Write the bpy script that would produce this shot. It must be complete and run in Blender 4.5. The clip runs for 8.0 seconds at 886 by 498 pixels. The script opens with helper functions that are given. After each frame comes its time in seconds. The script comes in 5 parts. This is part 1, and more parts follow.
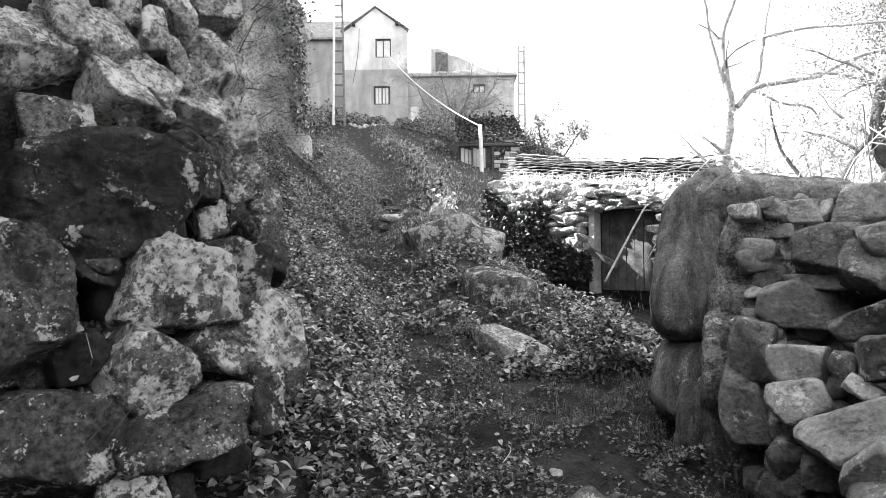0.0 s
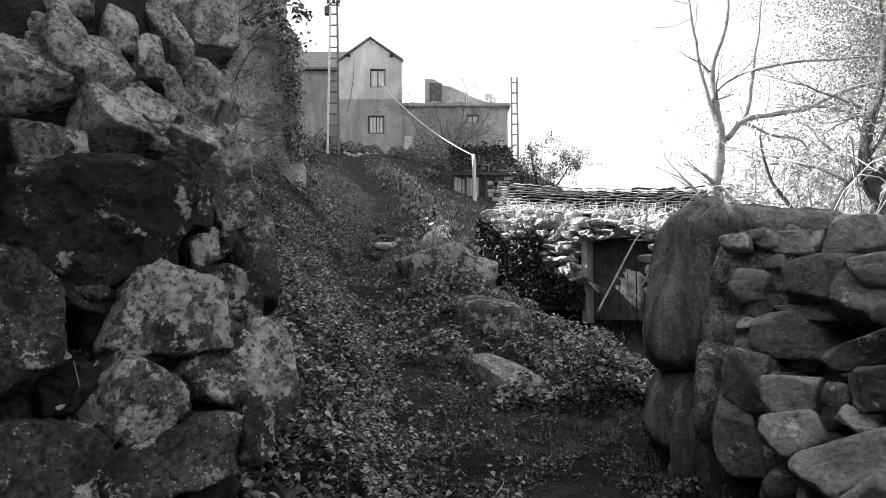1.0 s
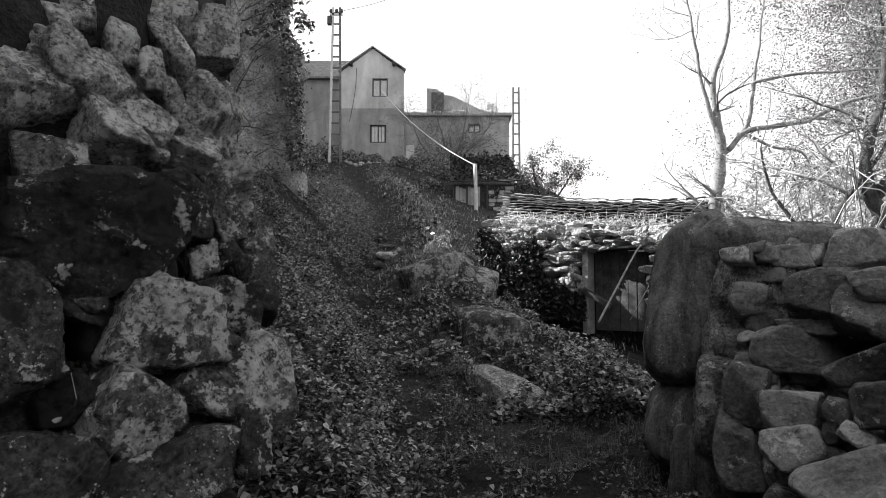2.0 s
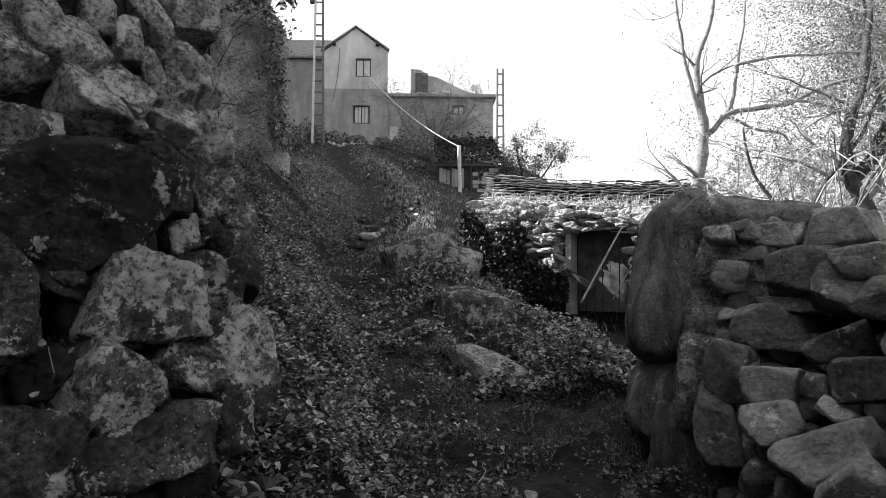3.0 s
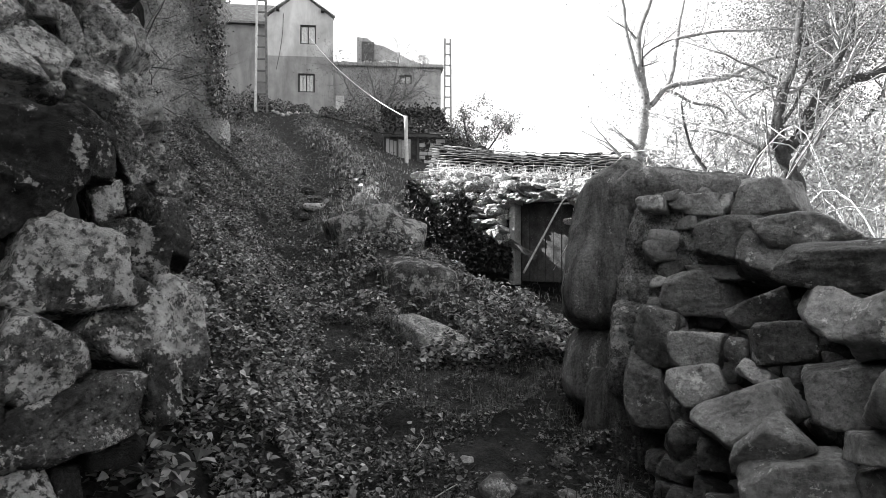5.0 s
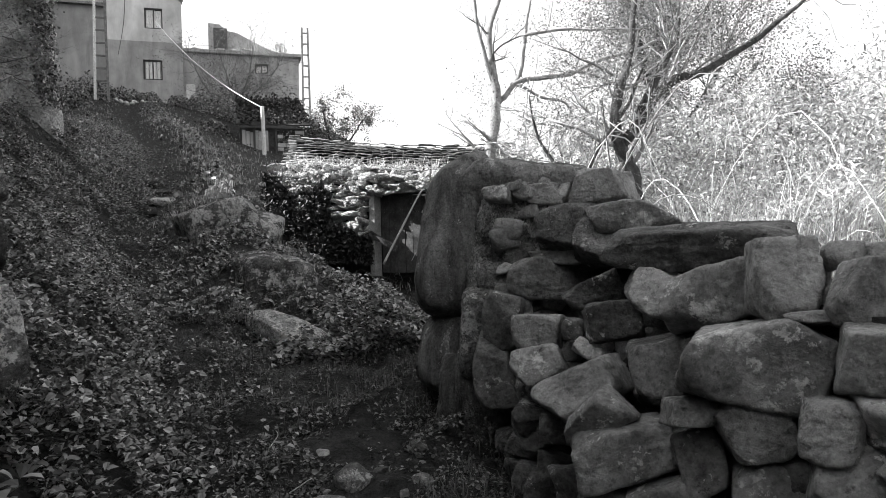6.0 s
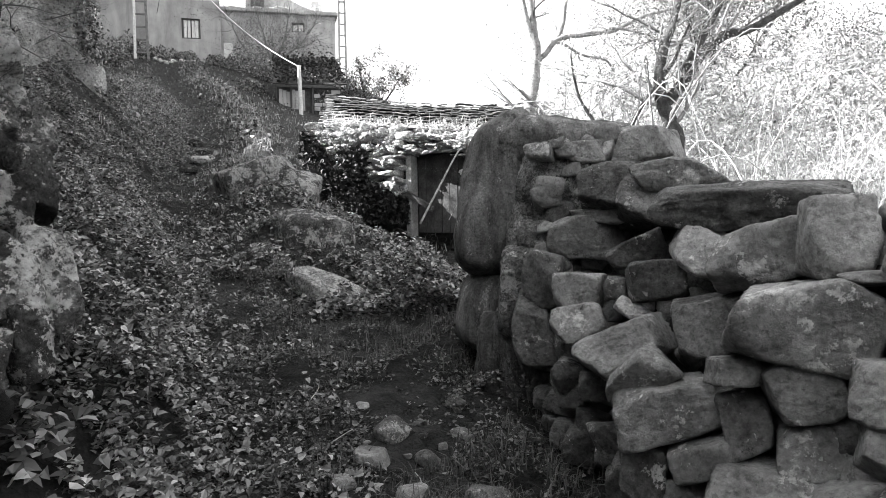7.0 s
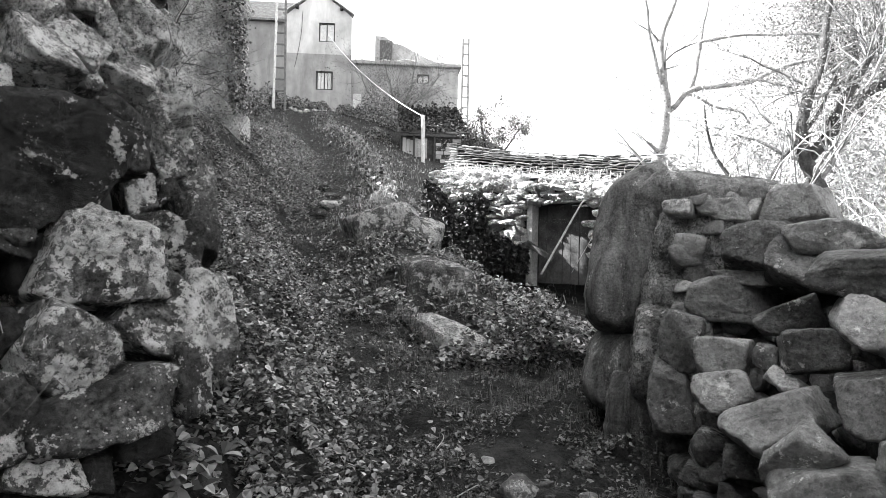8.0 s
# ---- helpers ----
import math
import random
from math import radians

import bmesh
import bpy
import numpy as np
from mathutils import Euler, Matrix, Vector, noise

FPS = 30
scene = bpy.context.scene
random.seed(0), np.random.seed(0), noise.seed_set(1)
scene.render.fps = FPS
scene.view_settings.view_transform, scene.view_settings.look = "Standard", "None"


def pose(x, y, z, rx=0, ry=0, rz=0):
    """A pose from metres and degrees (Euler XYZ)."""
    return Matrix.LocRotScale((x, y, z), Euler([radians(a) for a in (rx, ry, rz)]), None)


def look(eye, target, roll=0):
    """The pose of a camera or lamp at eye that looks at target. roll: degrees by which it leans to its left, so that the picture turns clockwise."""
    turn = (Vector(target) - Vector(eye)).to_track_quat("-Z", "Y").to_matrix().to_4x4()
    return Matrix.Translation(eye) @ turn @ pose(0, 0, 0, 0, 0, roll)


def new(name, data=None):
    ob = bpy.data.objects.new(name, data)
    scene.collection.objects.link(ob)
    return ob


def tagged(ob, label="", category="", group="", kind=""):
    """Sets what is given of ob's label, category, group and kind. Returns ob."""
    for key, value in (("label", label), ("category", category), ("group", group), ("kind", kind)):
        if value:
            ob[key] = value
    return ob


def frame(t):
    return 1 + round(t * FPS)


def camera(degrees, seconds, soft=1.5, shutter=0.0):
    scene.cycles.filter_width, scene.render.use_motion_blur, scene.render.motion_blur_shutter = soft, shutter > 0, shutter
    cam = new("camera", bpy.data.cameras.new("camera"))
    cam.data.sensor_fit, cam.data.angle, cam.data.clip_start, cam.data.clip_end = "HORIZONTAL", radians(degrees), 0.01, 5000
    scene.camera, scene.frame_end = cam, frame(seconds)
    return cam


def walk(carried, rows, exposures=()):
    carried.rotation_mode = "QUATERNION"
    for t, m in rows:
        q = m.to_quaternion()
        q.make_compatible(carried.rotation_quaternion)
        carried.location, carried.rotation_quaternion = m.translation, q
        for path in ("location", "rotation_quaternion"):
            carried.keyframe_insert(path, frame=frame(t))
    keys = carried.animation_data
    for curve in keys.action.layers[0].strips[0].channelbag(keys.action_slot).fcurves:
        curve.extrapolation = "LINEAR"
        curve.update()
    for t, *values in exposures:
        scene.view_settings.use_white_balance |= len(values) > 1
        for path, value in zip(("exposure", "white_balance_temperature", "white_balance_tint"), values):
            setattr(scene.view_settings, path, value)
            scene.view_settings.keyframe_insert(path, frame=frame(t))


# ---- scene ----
cam = camera(65.0, 8.0, soft=0.7)
PATH = [
    (0, (0.029, -0.133, 1.502), (0.019, 1.867, 1.539), -0.60),
    (0.5, (0.029, -0.130, 1.498), (0.031, 1.867, 1.596), -0.50),
    (1, (0.028, -0.128, 1.502), (0.039, 1.868, 1.621), -0.30),
    (2.3, (0.036, -0.127, 1.518), (0.045, 1.867, 1.665), 0.10),
    (2.5, (0.030, -0.115, 1.504), (0.054, 1.880, 1.638), 0.20),
    (3, (0.034, -0.111, 1.493), (0.089, 1.886, 1.587), 0.10),
    (3.5, (0.043, -0.112, 1.490), (0.134, 1.884, 1.572), 0.10),
    (4, (0.050, -0.107, 1.484), (0.123, 1.892, 1.513), -0.20),
    (4.5, (0.050, -0.104, 1.485), (0.115, 1.895, 1.514), -0.10),
    (5, (0.085, -0.108, 1.480), (0.289, 1.881, 1.493), -0.01),
    (5.2, (0.106, -0.119, 1.479), (0.421, 1.856, 1.495), 0.07),
    (6.3, (0.154, -0.143, 1.468), (0.758, 1.763, 1.416), -1.70),
    (6.5, (0.153, -0.141, 1.459), (0.735, 1.770, 1.359), -1.79),
    (7, (0.124, -0.124, 1.451), (0.608, 1.813, 1.329), -0.86),
    (7.5, (0.075, -0.105, 1.463), (0.408, 1.865, 1.386), 0.07),
    (8, (0.027, -0.100, 1.478), (0.194, 1.893, 1.490), 1.19),
]
walk(cam, [(t, look(eye, target, roll)) for t, eye, target, roll in PATH],
     [(0, 2.9), (0.5, 2.32), (1.0, 1.77), (2.5, 1.38), (3.5, 1.38), (4.5, 1.85), (5.2, 1.9), (6.3, 1.57), (6.5, 1.57), (7.0, 2.3), (7.5, 2.6), (8.0, 2.65)])

# ---- world and light: low winter sun over the hill to one side, white sky ----
SUN_TO = Vector((-0.78, 0.24, 0.60)).normalized()
sun = new("sun", bpy.data.lights.new("sun", "SUN"))
sun.data.energy, sun.data.angle, sun.data.color = 5.0, radians(0.5), (1.0, 1.0, 1.0)
sun.matrix_world = look(tuple(SUN_TO * 60), (0, 0, 0))
world = bpy.data.worlds.new("world")
scene.world = world
world.use_nodes = True
wn, wl = world.node_tree.nodes, world.node_tree.links
wn.clear()
sky = wn.new("ShaderNodeTexSky")
sky.sky_type, sky.sun_disc = "NISHITA", False
sky.sun_elevation = math.asin(SUN_TO.z)
sky.sun_rotation = math.atan2(SUN_TO.x, SUN_TO.y)
sky.air_density, sky.dust_density = 1.0, 3.0
grey = wn.new("ShaderNodeRGBToBW")
bg = wn.new("ShaderNodeBackground")
bg.inputs["Strength"].default_value = 0.15
wo = wn.new("ShaderNodeOutputWorld")
wl.new(sky.outputs[0], grey.inputs[0])
haze = wn.new("ShaderNodeMath")
haze.operation = "MULTIPLY_ADD"
haze.inputs[1].default_value, haze.inputs[2].default_value = 0.42, 2.1
wl.new(grey.outputs[0], haze.inputs[0])
wl.new(haze.outputs[0], bg.inputs["Color"])
wl.new(bg.outputs[0], wo.inputs["Surface"])


# ---- materials: the film is black and white, so all are greys ----
def mat_base(name, rough=0.85, spec=0.3):
    m = bpy.data.materials.new(name)
    m.use_nodes = True
    nt = m.node_tree
    b = nt.nodes["Principled BSDF"]
    b.inputs["Roughness"].default_value = rough
    b.inputs["Specular IOR Level"].default_value = spec
    return m, nt, b


def noise_node(nt, scale, detail=6, rough=0.6, vec=None, dist=0.0):
    n = nt.nodes.new("ShaderNodeTexNoise")
    n.inputs["Scale"].default_value = scale
    n.inputs["Detail"].default_value = detail
    n.inputs["Roughness"].default_value = rough
    n.inputs["Distortion"].default_value = dist
    if vec is not None:
        nt.links.new(vec, n.inputs["Vector"])
    return n


def ramp(nt, src, stops):
    r = nt.nodes.new("ShaderNodeValToRGB")
    el = r.color_ramp.elements
    while len(el) < len(stops):
        el.new(0.5)
    for e, (p, v) in zip(el, stops):
        e.position, e.color = p, (v, v, v, 1)
    nt.links.new(src, r.inputs[0])
    return r


def mixc(nt, fac, a, b):
    n = nt.nodes.new("ShaderNodeMix")
    n.data_type = "RGBA"
    for sock, v in ((n.inputs[0], fac), (n.inputs[6], a), (n.inputs[7], b)):
        if isinstance(v, (int, float)):
            sock.default_value = v if sock.type == "VALUE" else (v, v, v, 1)
        else:
            nt.links.new(v, sock)
    return n.outputs[2]


def bump(nt, b, src, strength, dist, prev=None):
    n = nt.nodes.new("ShaderNodeBump")
    n.inputs["Strength"].default_value = strength
    n.inputs["Distance"].default_value = dist
    nt.links.new(src, n.inputs["Height"])
    if prev is not None:
        nt.links.new(prev.outputs[0], n.inputs["Normal"])
    nt.links.new(n.outputs[0], b.inputs["Normal"])
    return n


def world_pos(nt):
    g = nt.nodes.new("ShaderNodeNewGeometry")
    return g.outputs["Position"], g.outputs["Random Per Island"]


def rock_mat(name, dark, light, lichen, lichen_cover, moss_cover, scale=1.0, coarse=1.0, streak=1.0, spotty=1.0):
    """Weathered stone: mottled base, crusty pale lichen, dark moss, pits and grain. streak < 1 draws the mottling out upright."""
    m, nt, b = mat_base(name, 0.9, 0.25)
    pos, _ = world_pos(nt)
    info = nt.nodes.new("ShaderNodeObjectInfo")
    rnd = info.outputs["Random"]
    mp = nt.nodes.new("ShaderNodeMapping")
    mp.inputs["Scale"].default_value = (1, 1, streak)
    nt.links.new(pos, mp.inputs["Vector"])
    spos = mp.outputs[0]
    big = noise_node(nt, 5.0 * scale, 12, 0.72, spos)
    fine = noise_node(nt, 55 * scale, 8, 0.7, pos)
    base = ramp(nt, big.outputs[0], [(0.38, dark), (0.62, light)])
    grain = ramp(nt, fine.outputs[0], [(0.34, max(1 - 0.6 * coarse, 0.1)), (0.68, 1 + 0.6 * coarse)])
    mul = nt.nodes.new("ShaderNodeMix")
    mul.data_type, mul.blend_type = "RGBA", "MULTIPLY"
    mul.inputs[0].default_value = 1.0
    nt.links.new(base.outputs[0], mul.inputs[6])
    nt.links.new(grain.outputs[0], mul.inputs[7])
    add = nt.nodes.new("ShaderNodeMath")
    add.operation = "MULTIPLY_ADD"
    nt.links.new(rnd, add.inputs[0])
    add.inputs[1].default_value = 0.10
    blot = noise_node(nt, 7.5 * scale, 5, 0.6, spos)
    edge = nt.nodes.new("ShaderNodeMath")
    edge.operation = "MULTIPLY_ADD"
    nt.links.new(noise_node(nt, 62 * scale, 8, 0.75, pos).outputs[0], edge.inputs[0])
    edge.inputs[1].default_value = 0.55
    nt.links.new(blot.outputs[0], edge.inputs[2])
    nt.links.new(edge.outputs[0], add.inputs[2])
    lm = ramp(nt, add.outputs[0], [(0.965 - lichen_cover, 0.0), (0.985 - lichen_cover, 1.0)])
    crust = ramp(nt, noise_node(nt, 30 * scale, 10, 0.75, pos).outputs[0], [(0.38, lichen * 0.25), (0.5, lichen * 0.9), (0.65, min(lichen * 1.3, 0.8))])
    c = mixc(nt, lm.outputs[0], mul.outputs[2], crust.outputs[0])
    spots = nt.nodes.new("ShaderNodeTexVoronoi")
    spots.inputs["Scale"].default_value = 52 * scale
    nt.links.new(pos, spots.inputs["Vector"])
    sp = ramp(nt, spots.outputs["Distance"], [(0.14, 1.0), (0.2, 0.0)])
    sm = nt.nodes.new("ShaderNodeMath")
    sm.operation = "MULTIPLY"
    gate = ramp(nt, noise_node(nt, 5 * scale, 3, 0.5, pos).outputs[0], [(0.5, 0.0), (0.56, spotty)])
    nt.links.new(sp.outputs[0], sm.inputs[0])
    nt.links.new(gate.outputs[0], sm.inputs[1])
    c = mixc(nt, sm.outputs[0], c, lichen)
    moss = noise_node(nt, 6 * scale, 14, 0.78, spos)
    mm = ramp(nt, moss.outputs[0], [(0.60 - moss_cover, 0.0), (0.66 - moss_cover, 1.0)])
    c = mixc(nt, mm.outputs[0], c, 0.035)
    pit = ramp(nt, noise_node(nt, 42 * scale, 9, 0.7, pos).outputs[0], [(0.38, 0.85 * min(coarse, 1.0)), (0.45, 0.0)])
    c = mixc(nt, pit.outputs[0], c, 0.025)
    nt.links.new(c, b.inputs["Base Color"])
    b1 = bump(nt, b, noise_node(nt, 14 * scale, 12, 0.72, pos).outputs[0], 0.25 + 0.75 * coarse, 0.09 / scale)
    bump(nt, b, fine.outputs[0], min(coarse, 1.0), 0.05 * coarse / scale, b1)
    return m


def plain_mat(name, lo, hi, scale, rough=0.8, spec=0.3, bump_d=0.004, island=0.0, metal=0.0):
    m, nt, b = mat_base(name, rough, spec)
    b.inputs["Metallic"].default_value = metal
    pos, isl = world_pos(nt)
    n1 = noise_node(nt, scale, 7, 0.65, pos, 0.3)
    n2 = noise_node(nt, scale * 7, 6, 0.6, pos)
    r1 = ramp(nt, n1.outputs[0], [(0.3, lo), (0.7, hi)])
    r2 = ramp(nt, n2.outputs[0], [(0.3, 0.65), (0.7, 1.25)])
    mul = nt.nodes.new("ShaderNodeMix")
    mul.data_type, mul.blend_type = "RGBA", "MULTIPLY"
    mul.inputs[0].default_value = 1.0
    nt.links.new(r1.outputs[0], mul.inputs[6])
    nt.links.new(r2.outputs[0], mul.inputs[7])
    c = mul.outputs[2]
    if island:
        r3 = ramp(nt, isl, [(0.0, 1.0 - island), (0.8, 1.0), (1.0, 1.0 + island)])
        m2 = nt.nodes.new("ShaderNodeMix")
        m2.data_type, m2.blend_type = "RGBA", "MULTIPLY"
        m2.inputs[0].default_value = 1.0
        nt.links.new(c, m2.inputs[6])
        nt.links.new(r3.outputs[0], m2.inputs[7])
        c = m2.outputs[2]
    nt.links.new(c, b.inputs["Base Color"])
    if bump_d:
        bump(nt, b, n2.outputs[0], 0.8, bump_d)
    return m


def leaf_mat(name, lo, hi, rough=0.45, trans=0.25):
    m, nt, b = mat_base(name, rough, 0.4)
    pos, isl = world_pos(nt)
    r = ramp(nt, isl, [(0.0, lo), (0.6, (lo + hi) / 2), (1.0, hi)])
    n = ramp(nt, noise_node(nt, 2.2, 4, 0.6, pos).outputs[0], [(0.3, 0.6), (0.7, 1.3)])
    mul = nt.nodes.new("ShaderNodeMix")
    mul.data_type, mul.blend_type = "RGBA", "MULTIPLY"
    mul.inputs[0].default_value = 1.0
    nt.links.new(r.outputs[0], mul.inputs[6])
    nt.links.new(n.outputs[0], mul.inputs[7])
    nt.links.new(mul.outputs[2], b.inputs["Base Color"])
    if trans:
        tr = nt.nodes.new("ShaderNodeBsdfTranslucent")
        nt.links.new(mul.outputs[2], tr.inputs["Color"])
        mx = nt.nodes.new("ShaderNodeMixShader")
        mx.inputs[0].default_value = trans
        out = nt.nodes["Material Output"]
        nt.links.new(b.outputs[0], mx.inputs[1])
        nt.links.new(tr.outputs[0], mx.inputs[2])
        nt.links.new(mx.outputs[0], out.inputs["Surface"])
    return m


def plaster_mat(name, lo, hi):
    m, nt, b = mat_base(name, 0.9, 0.2)
    pos, _ = world_pos(nt)
    tc = nt.nodes.new("ShaderNodeMapping")
    tc.inputs["Scale"].default_value = (1.2, 1.2, 0.25)
    nt.links.new(pos, tc.inputs["Vector"])
    streak = noise_node(nt, 1.0, 7, 0.65, tc.outputs[0], 0.5)
    blot = noise_node(nt, 0.5, 6, 0.6, pos, 0.4)
    a = ramp(nt, streak.outputs[0], [(0.3, lo), (0.65, hi)])
    k = ramp(nt, blot.outputs[0], [(0.35, 0.72), (0.6, 1.08)])
    mul = nt.nodes.new("ShaderNodeMix")
    mul.data_type, mul.blend_type = "RGBA", "MULTIPLY"
    mul.inputs[0].default_value = 1.0
    nt.links.new(a.outputs[0], mul.inputs[6])
    nt.links.new(k.outputs[0], mul.inputs[7])
    nt.links.new(mul.outputs[2], b.inputs["Base Color"])
    bump(nt, b, noise_node(nt, 18, 6, 0.6, pos).outputs[0], 0.5, 0.01)
    return m


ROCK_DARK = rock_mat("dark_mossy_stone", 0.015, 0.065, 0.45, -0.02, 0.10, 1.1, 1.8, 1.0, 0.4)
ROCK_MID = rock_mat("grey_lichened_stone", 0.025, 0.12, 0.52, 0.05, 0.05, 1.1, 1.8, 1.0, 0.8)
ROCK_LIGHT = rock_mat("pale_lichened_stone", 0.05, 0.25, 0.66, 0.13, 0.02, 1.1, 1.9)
# Paler lichened stone; skylight on the upper courses is put into its colour.
ROCK_PALE = rock_mat("stone_with_lichen_and_skylight", 0.14, 0.5, 0.75, 0.13, -0.02, 1.1, 1.9)
RUBBLE = rock_mat("clean_grey_rubble", 0.14, 0.38, 0.5, 0.0, -0.02, 0.8, 0.5, 1.0, 0.12)
RUBBLE_LIGHT = rock_mat("pale_rubble", 0.3, 0.5, 0.6, -0.02, -0.06, 1.0, 0.5)
RUBBLE_DARK = rock_mat("weathered_dark_rubble", 0.06, 0.24, 0.45, 0.01, 0.02, 0.9, 0.6, 1.0, 0.15)
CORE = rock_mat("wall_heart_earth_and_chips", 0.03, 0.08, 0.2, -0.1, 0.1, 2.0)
CLIFF = rock_mat("rough_render_on_rock", 0.36, 0.76, 0.78, 0.06, 0.03, 0.55, 0.9)
PILLAR = rock_mat("streaked_dark_boulder", 0.045, 0.24, 0.42, -0.03, 0.02, 1.4, 0.6, 0.14, 0.12)
MASS = rock_mat("rough_earthy_conglomerate", 0.09, 0.4, 0.6, 0.05, 0.02, 1.3, 1.4)
LIME = rock_mat("pale_dry_stone", 0.5, 0.8, 0.8, 0.03, -0.03)
SOIL = plain_mat("trodden_soil_with_litter", 0.006, 0.05, 7.0, 0.95, 0.15, 0.06)
PLASTER = plaster_mat("weathered_plaster", 0.48, 0.72)
PLASTER_OLD = plaster_mat("stained_old_plaster", 0.25, 0.47)
TILE = plain_mat("weathered_clay_tile", 0.10, 0.30, 5.0, 0.85, 0.25, 0.006)
# Gable roof tile, lightened: distance haze is put into its colour.
TILE_HAZED = plain_mat("tile_with_haze", 0.5, 0.7, 3.0, 0.85, 0.25, 0.006)
BARK_DARK = plain_mat("dark_mossy_bark", 0.03, 0.12, 9.0, 0.95, 0.15, 0.02)
BARK_PALE = plain_mat("smooth_pale_bark", 0.16, 0.36, 9.0, 0.85, 0.2, 0.012)
BARK = plain_mat("grey_bark", 0.10, 0.26, 9.0, 0.9, 0.2, 0.012)
TWIG = plain_mat("dry_twig", 0.16, 0.4, 8.0, 0.8, 0.25, 0.0, 0.4)
CANE = plain_mat("bleached_cane", 0.45, 0.8, 8.0, 0.7, 0.25, 0.0, 0.3)
WOOD = plain_mat("grey_weathered_boards", 0.025, 0.09, 6.0, 0.85, 0.25, 0.006)
WOOD_PALE = plain_mat("pale_weathered_wood", 0.4, 0.65, 6.0, 0.8, 0.25, 0.005)
STEEL = plain_mat("galvanised_steel", 0.55, 0.75, 4.0, 0.55, 0.5, 0.0)
WOOD_GREY = plain_mat("silvered_boards", 0.2, 0.42, 6.0, 0.85, 0.25, 0.005)
SLATE = plain_mat("dark_tarred_sheet", 0.015, 0.04, 2.0, 0.8, 0.25, 0.01)
FRAME = plain_mat("dark_window_frame", 0.05, 0.09, 6.0, 0.6, 0.4, 0.0)
CURTAIN = plain_mat("pale_curtain_cloth", 0.55, 0.75, 5.0, 0.9, 0.1, 0.0)
WIRE = plain_mat("white_cable_sheath", 0.7, 0.8, 5.0, 0.5, 0.4, 0.0)
IVY = leaf_mat("ivy_leaf", 0.02, 0.38, 0.25, 0.1)
PATH_LITTER = leaf_mat("pale_litter", 0.08, 0.46, 0.7, 0.1)
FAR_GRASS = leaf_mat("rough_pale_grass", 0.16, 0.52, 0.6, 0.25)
# Near-black ivy: the shade on hut wall and shed roof is in its colour.
SHADED_IVY = leaf_mat("shaded_ivy_leaf", 0.012, 0.04, 0.6, 0.05)
# Near litter and grass: shade and vignette are put into their darker colours.
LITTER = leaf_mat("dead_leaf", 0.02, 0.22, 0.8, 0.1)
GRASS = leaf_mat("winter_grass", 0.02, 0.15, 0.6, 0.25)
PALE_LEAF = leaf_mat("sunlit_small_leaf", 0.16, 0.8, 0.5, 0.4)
TREE_LEAF = leaf_mat("small_grey_leaf", 0.02, 0.45, 0.5, 0.5)
STRAW = leaf_mat("dry_reed_blade", 0.24, 0.85, 0.6, 0.3)
GLASS = bpy.data.materials.new("window_glass")
GLASS.use_nodes = True
gn = GLASS.node_tree
gn.nodes.clear()
g_out, g_mix = gn.nodes.new("ShaderNodeOutputMaterial"), gn.nodes.new("ShaderNodeMixShader")
g_clear, g_gloss = gn.nodes.new("ShaderNodeBsdfTransparent"), gn.nodes.new("ShaderNodeBsdfGlossy")
g_gloss.inputs["Roughness"].default_value = 0.03
g_mix.inputs[0].default_value = 0.1
gn.links.new(g_clear.outputs[0], g_mix.inputs[1])
gn.links.new(g_gloss.outputs[0], g_mix.inputs[2])
gn.links.new(g_mix.outputs[0], g_out.inputs["Surface"])


# ---- mesh helpers ----
def link_mesh(name, mesh, material, parent=None, label="", smooth=True):
    mesh.materials.append(material)
    if smooth:
        mesh.polygons.foreach_set("use_smooth", [True] * len(mesh.polygons))
    ob = new(name, mesh)
    ob.parent = parent
    if label:
        tagged(ob, label)
    return ob


def part(name, bm, material, parent=None, label="", smooth=False):
    me = bpy.data.meshes.new(name)
    bm.to_mesh(me)
    bm.free()
    return link_mesh(name, me, material, parent, label, smooth)


def from_arrays(name, verts, faces, material, parent=None, label="", smooth=False):
    me = bpy.data.meshes.new(name)
    me.from_pydata(verts, [], faces)
    me.update()
    return link_mesh(name, me, material, parent, label, smooth)


def box(bm, x0, x1, y0, y1, z0, z1, bev=0.0):
    m = Matrix.Translation(((x0 + x1) / 2, (y0 + y1) / 2, (z0 + z1) / 2)) @ Matrix.Diagonal((x1 - x0, y1 - y0, z1 - z0, 1))
    r = bmesh.ops.create_cube(bm, size=1, matrix=m)
    if bev:
        edges = list({e for v in r["verts"] for e in v.link_edges})
        bmesh.ops.bevel(bm, geom=edges, offset=bev, segments=2, affect="EDGES", profile=0.6)
    return bm


def tube_arrays(points, radii, sides=7, wob=0.0, seed=0):
    """Verts and faces of a tapered tube along points."""
    pts = [Vector(p) for p in points]
    verts, faces = [], []
    side = None
    for i, p in enumerate(pts):
        a = (pts[min(i + 1, len(pts) - 1)] - pts[max(i - 1, 0)]).normalized()
        if side is None:
            side = a.orthogonal().normalized()
        side = (side - a * side.dot(a)).normalized()
        up = a.cross(side)
        for k in range(sides):
            q = 2 * math.pi * k / sides
            r = radii[i] * (1 + wob * noise.noise((i * 0.9 + seed, k * 1.3, seed * 0.7)))
            verts.append(p + (side * math.cos(q) + up * math.sin(q)) * r)
        if i:
            o = (i - 1) * sides
            for k in range(sides):
                faces.append((o + k, o + (k + 1) % sides, o + sides + (k + 1) % sides, o + sides + k))
    faces.append(tuple(range(sides - 1, -1, -1)))
    faces.append(tuple(range(len(verts) - sides, len(verts))))
    return verts, faces


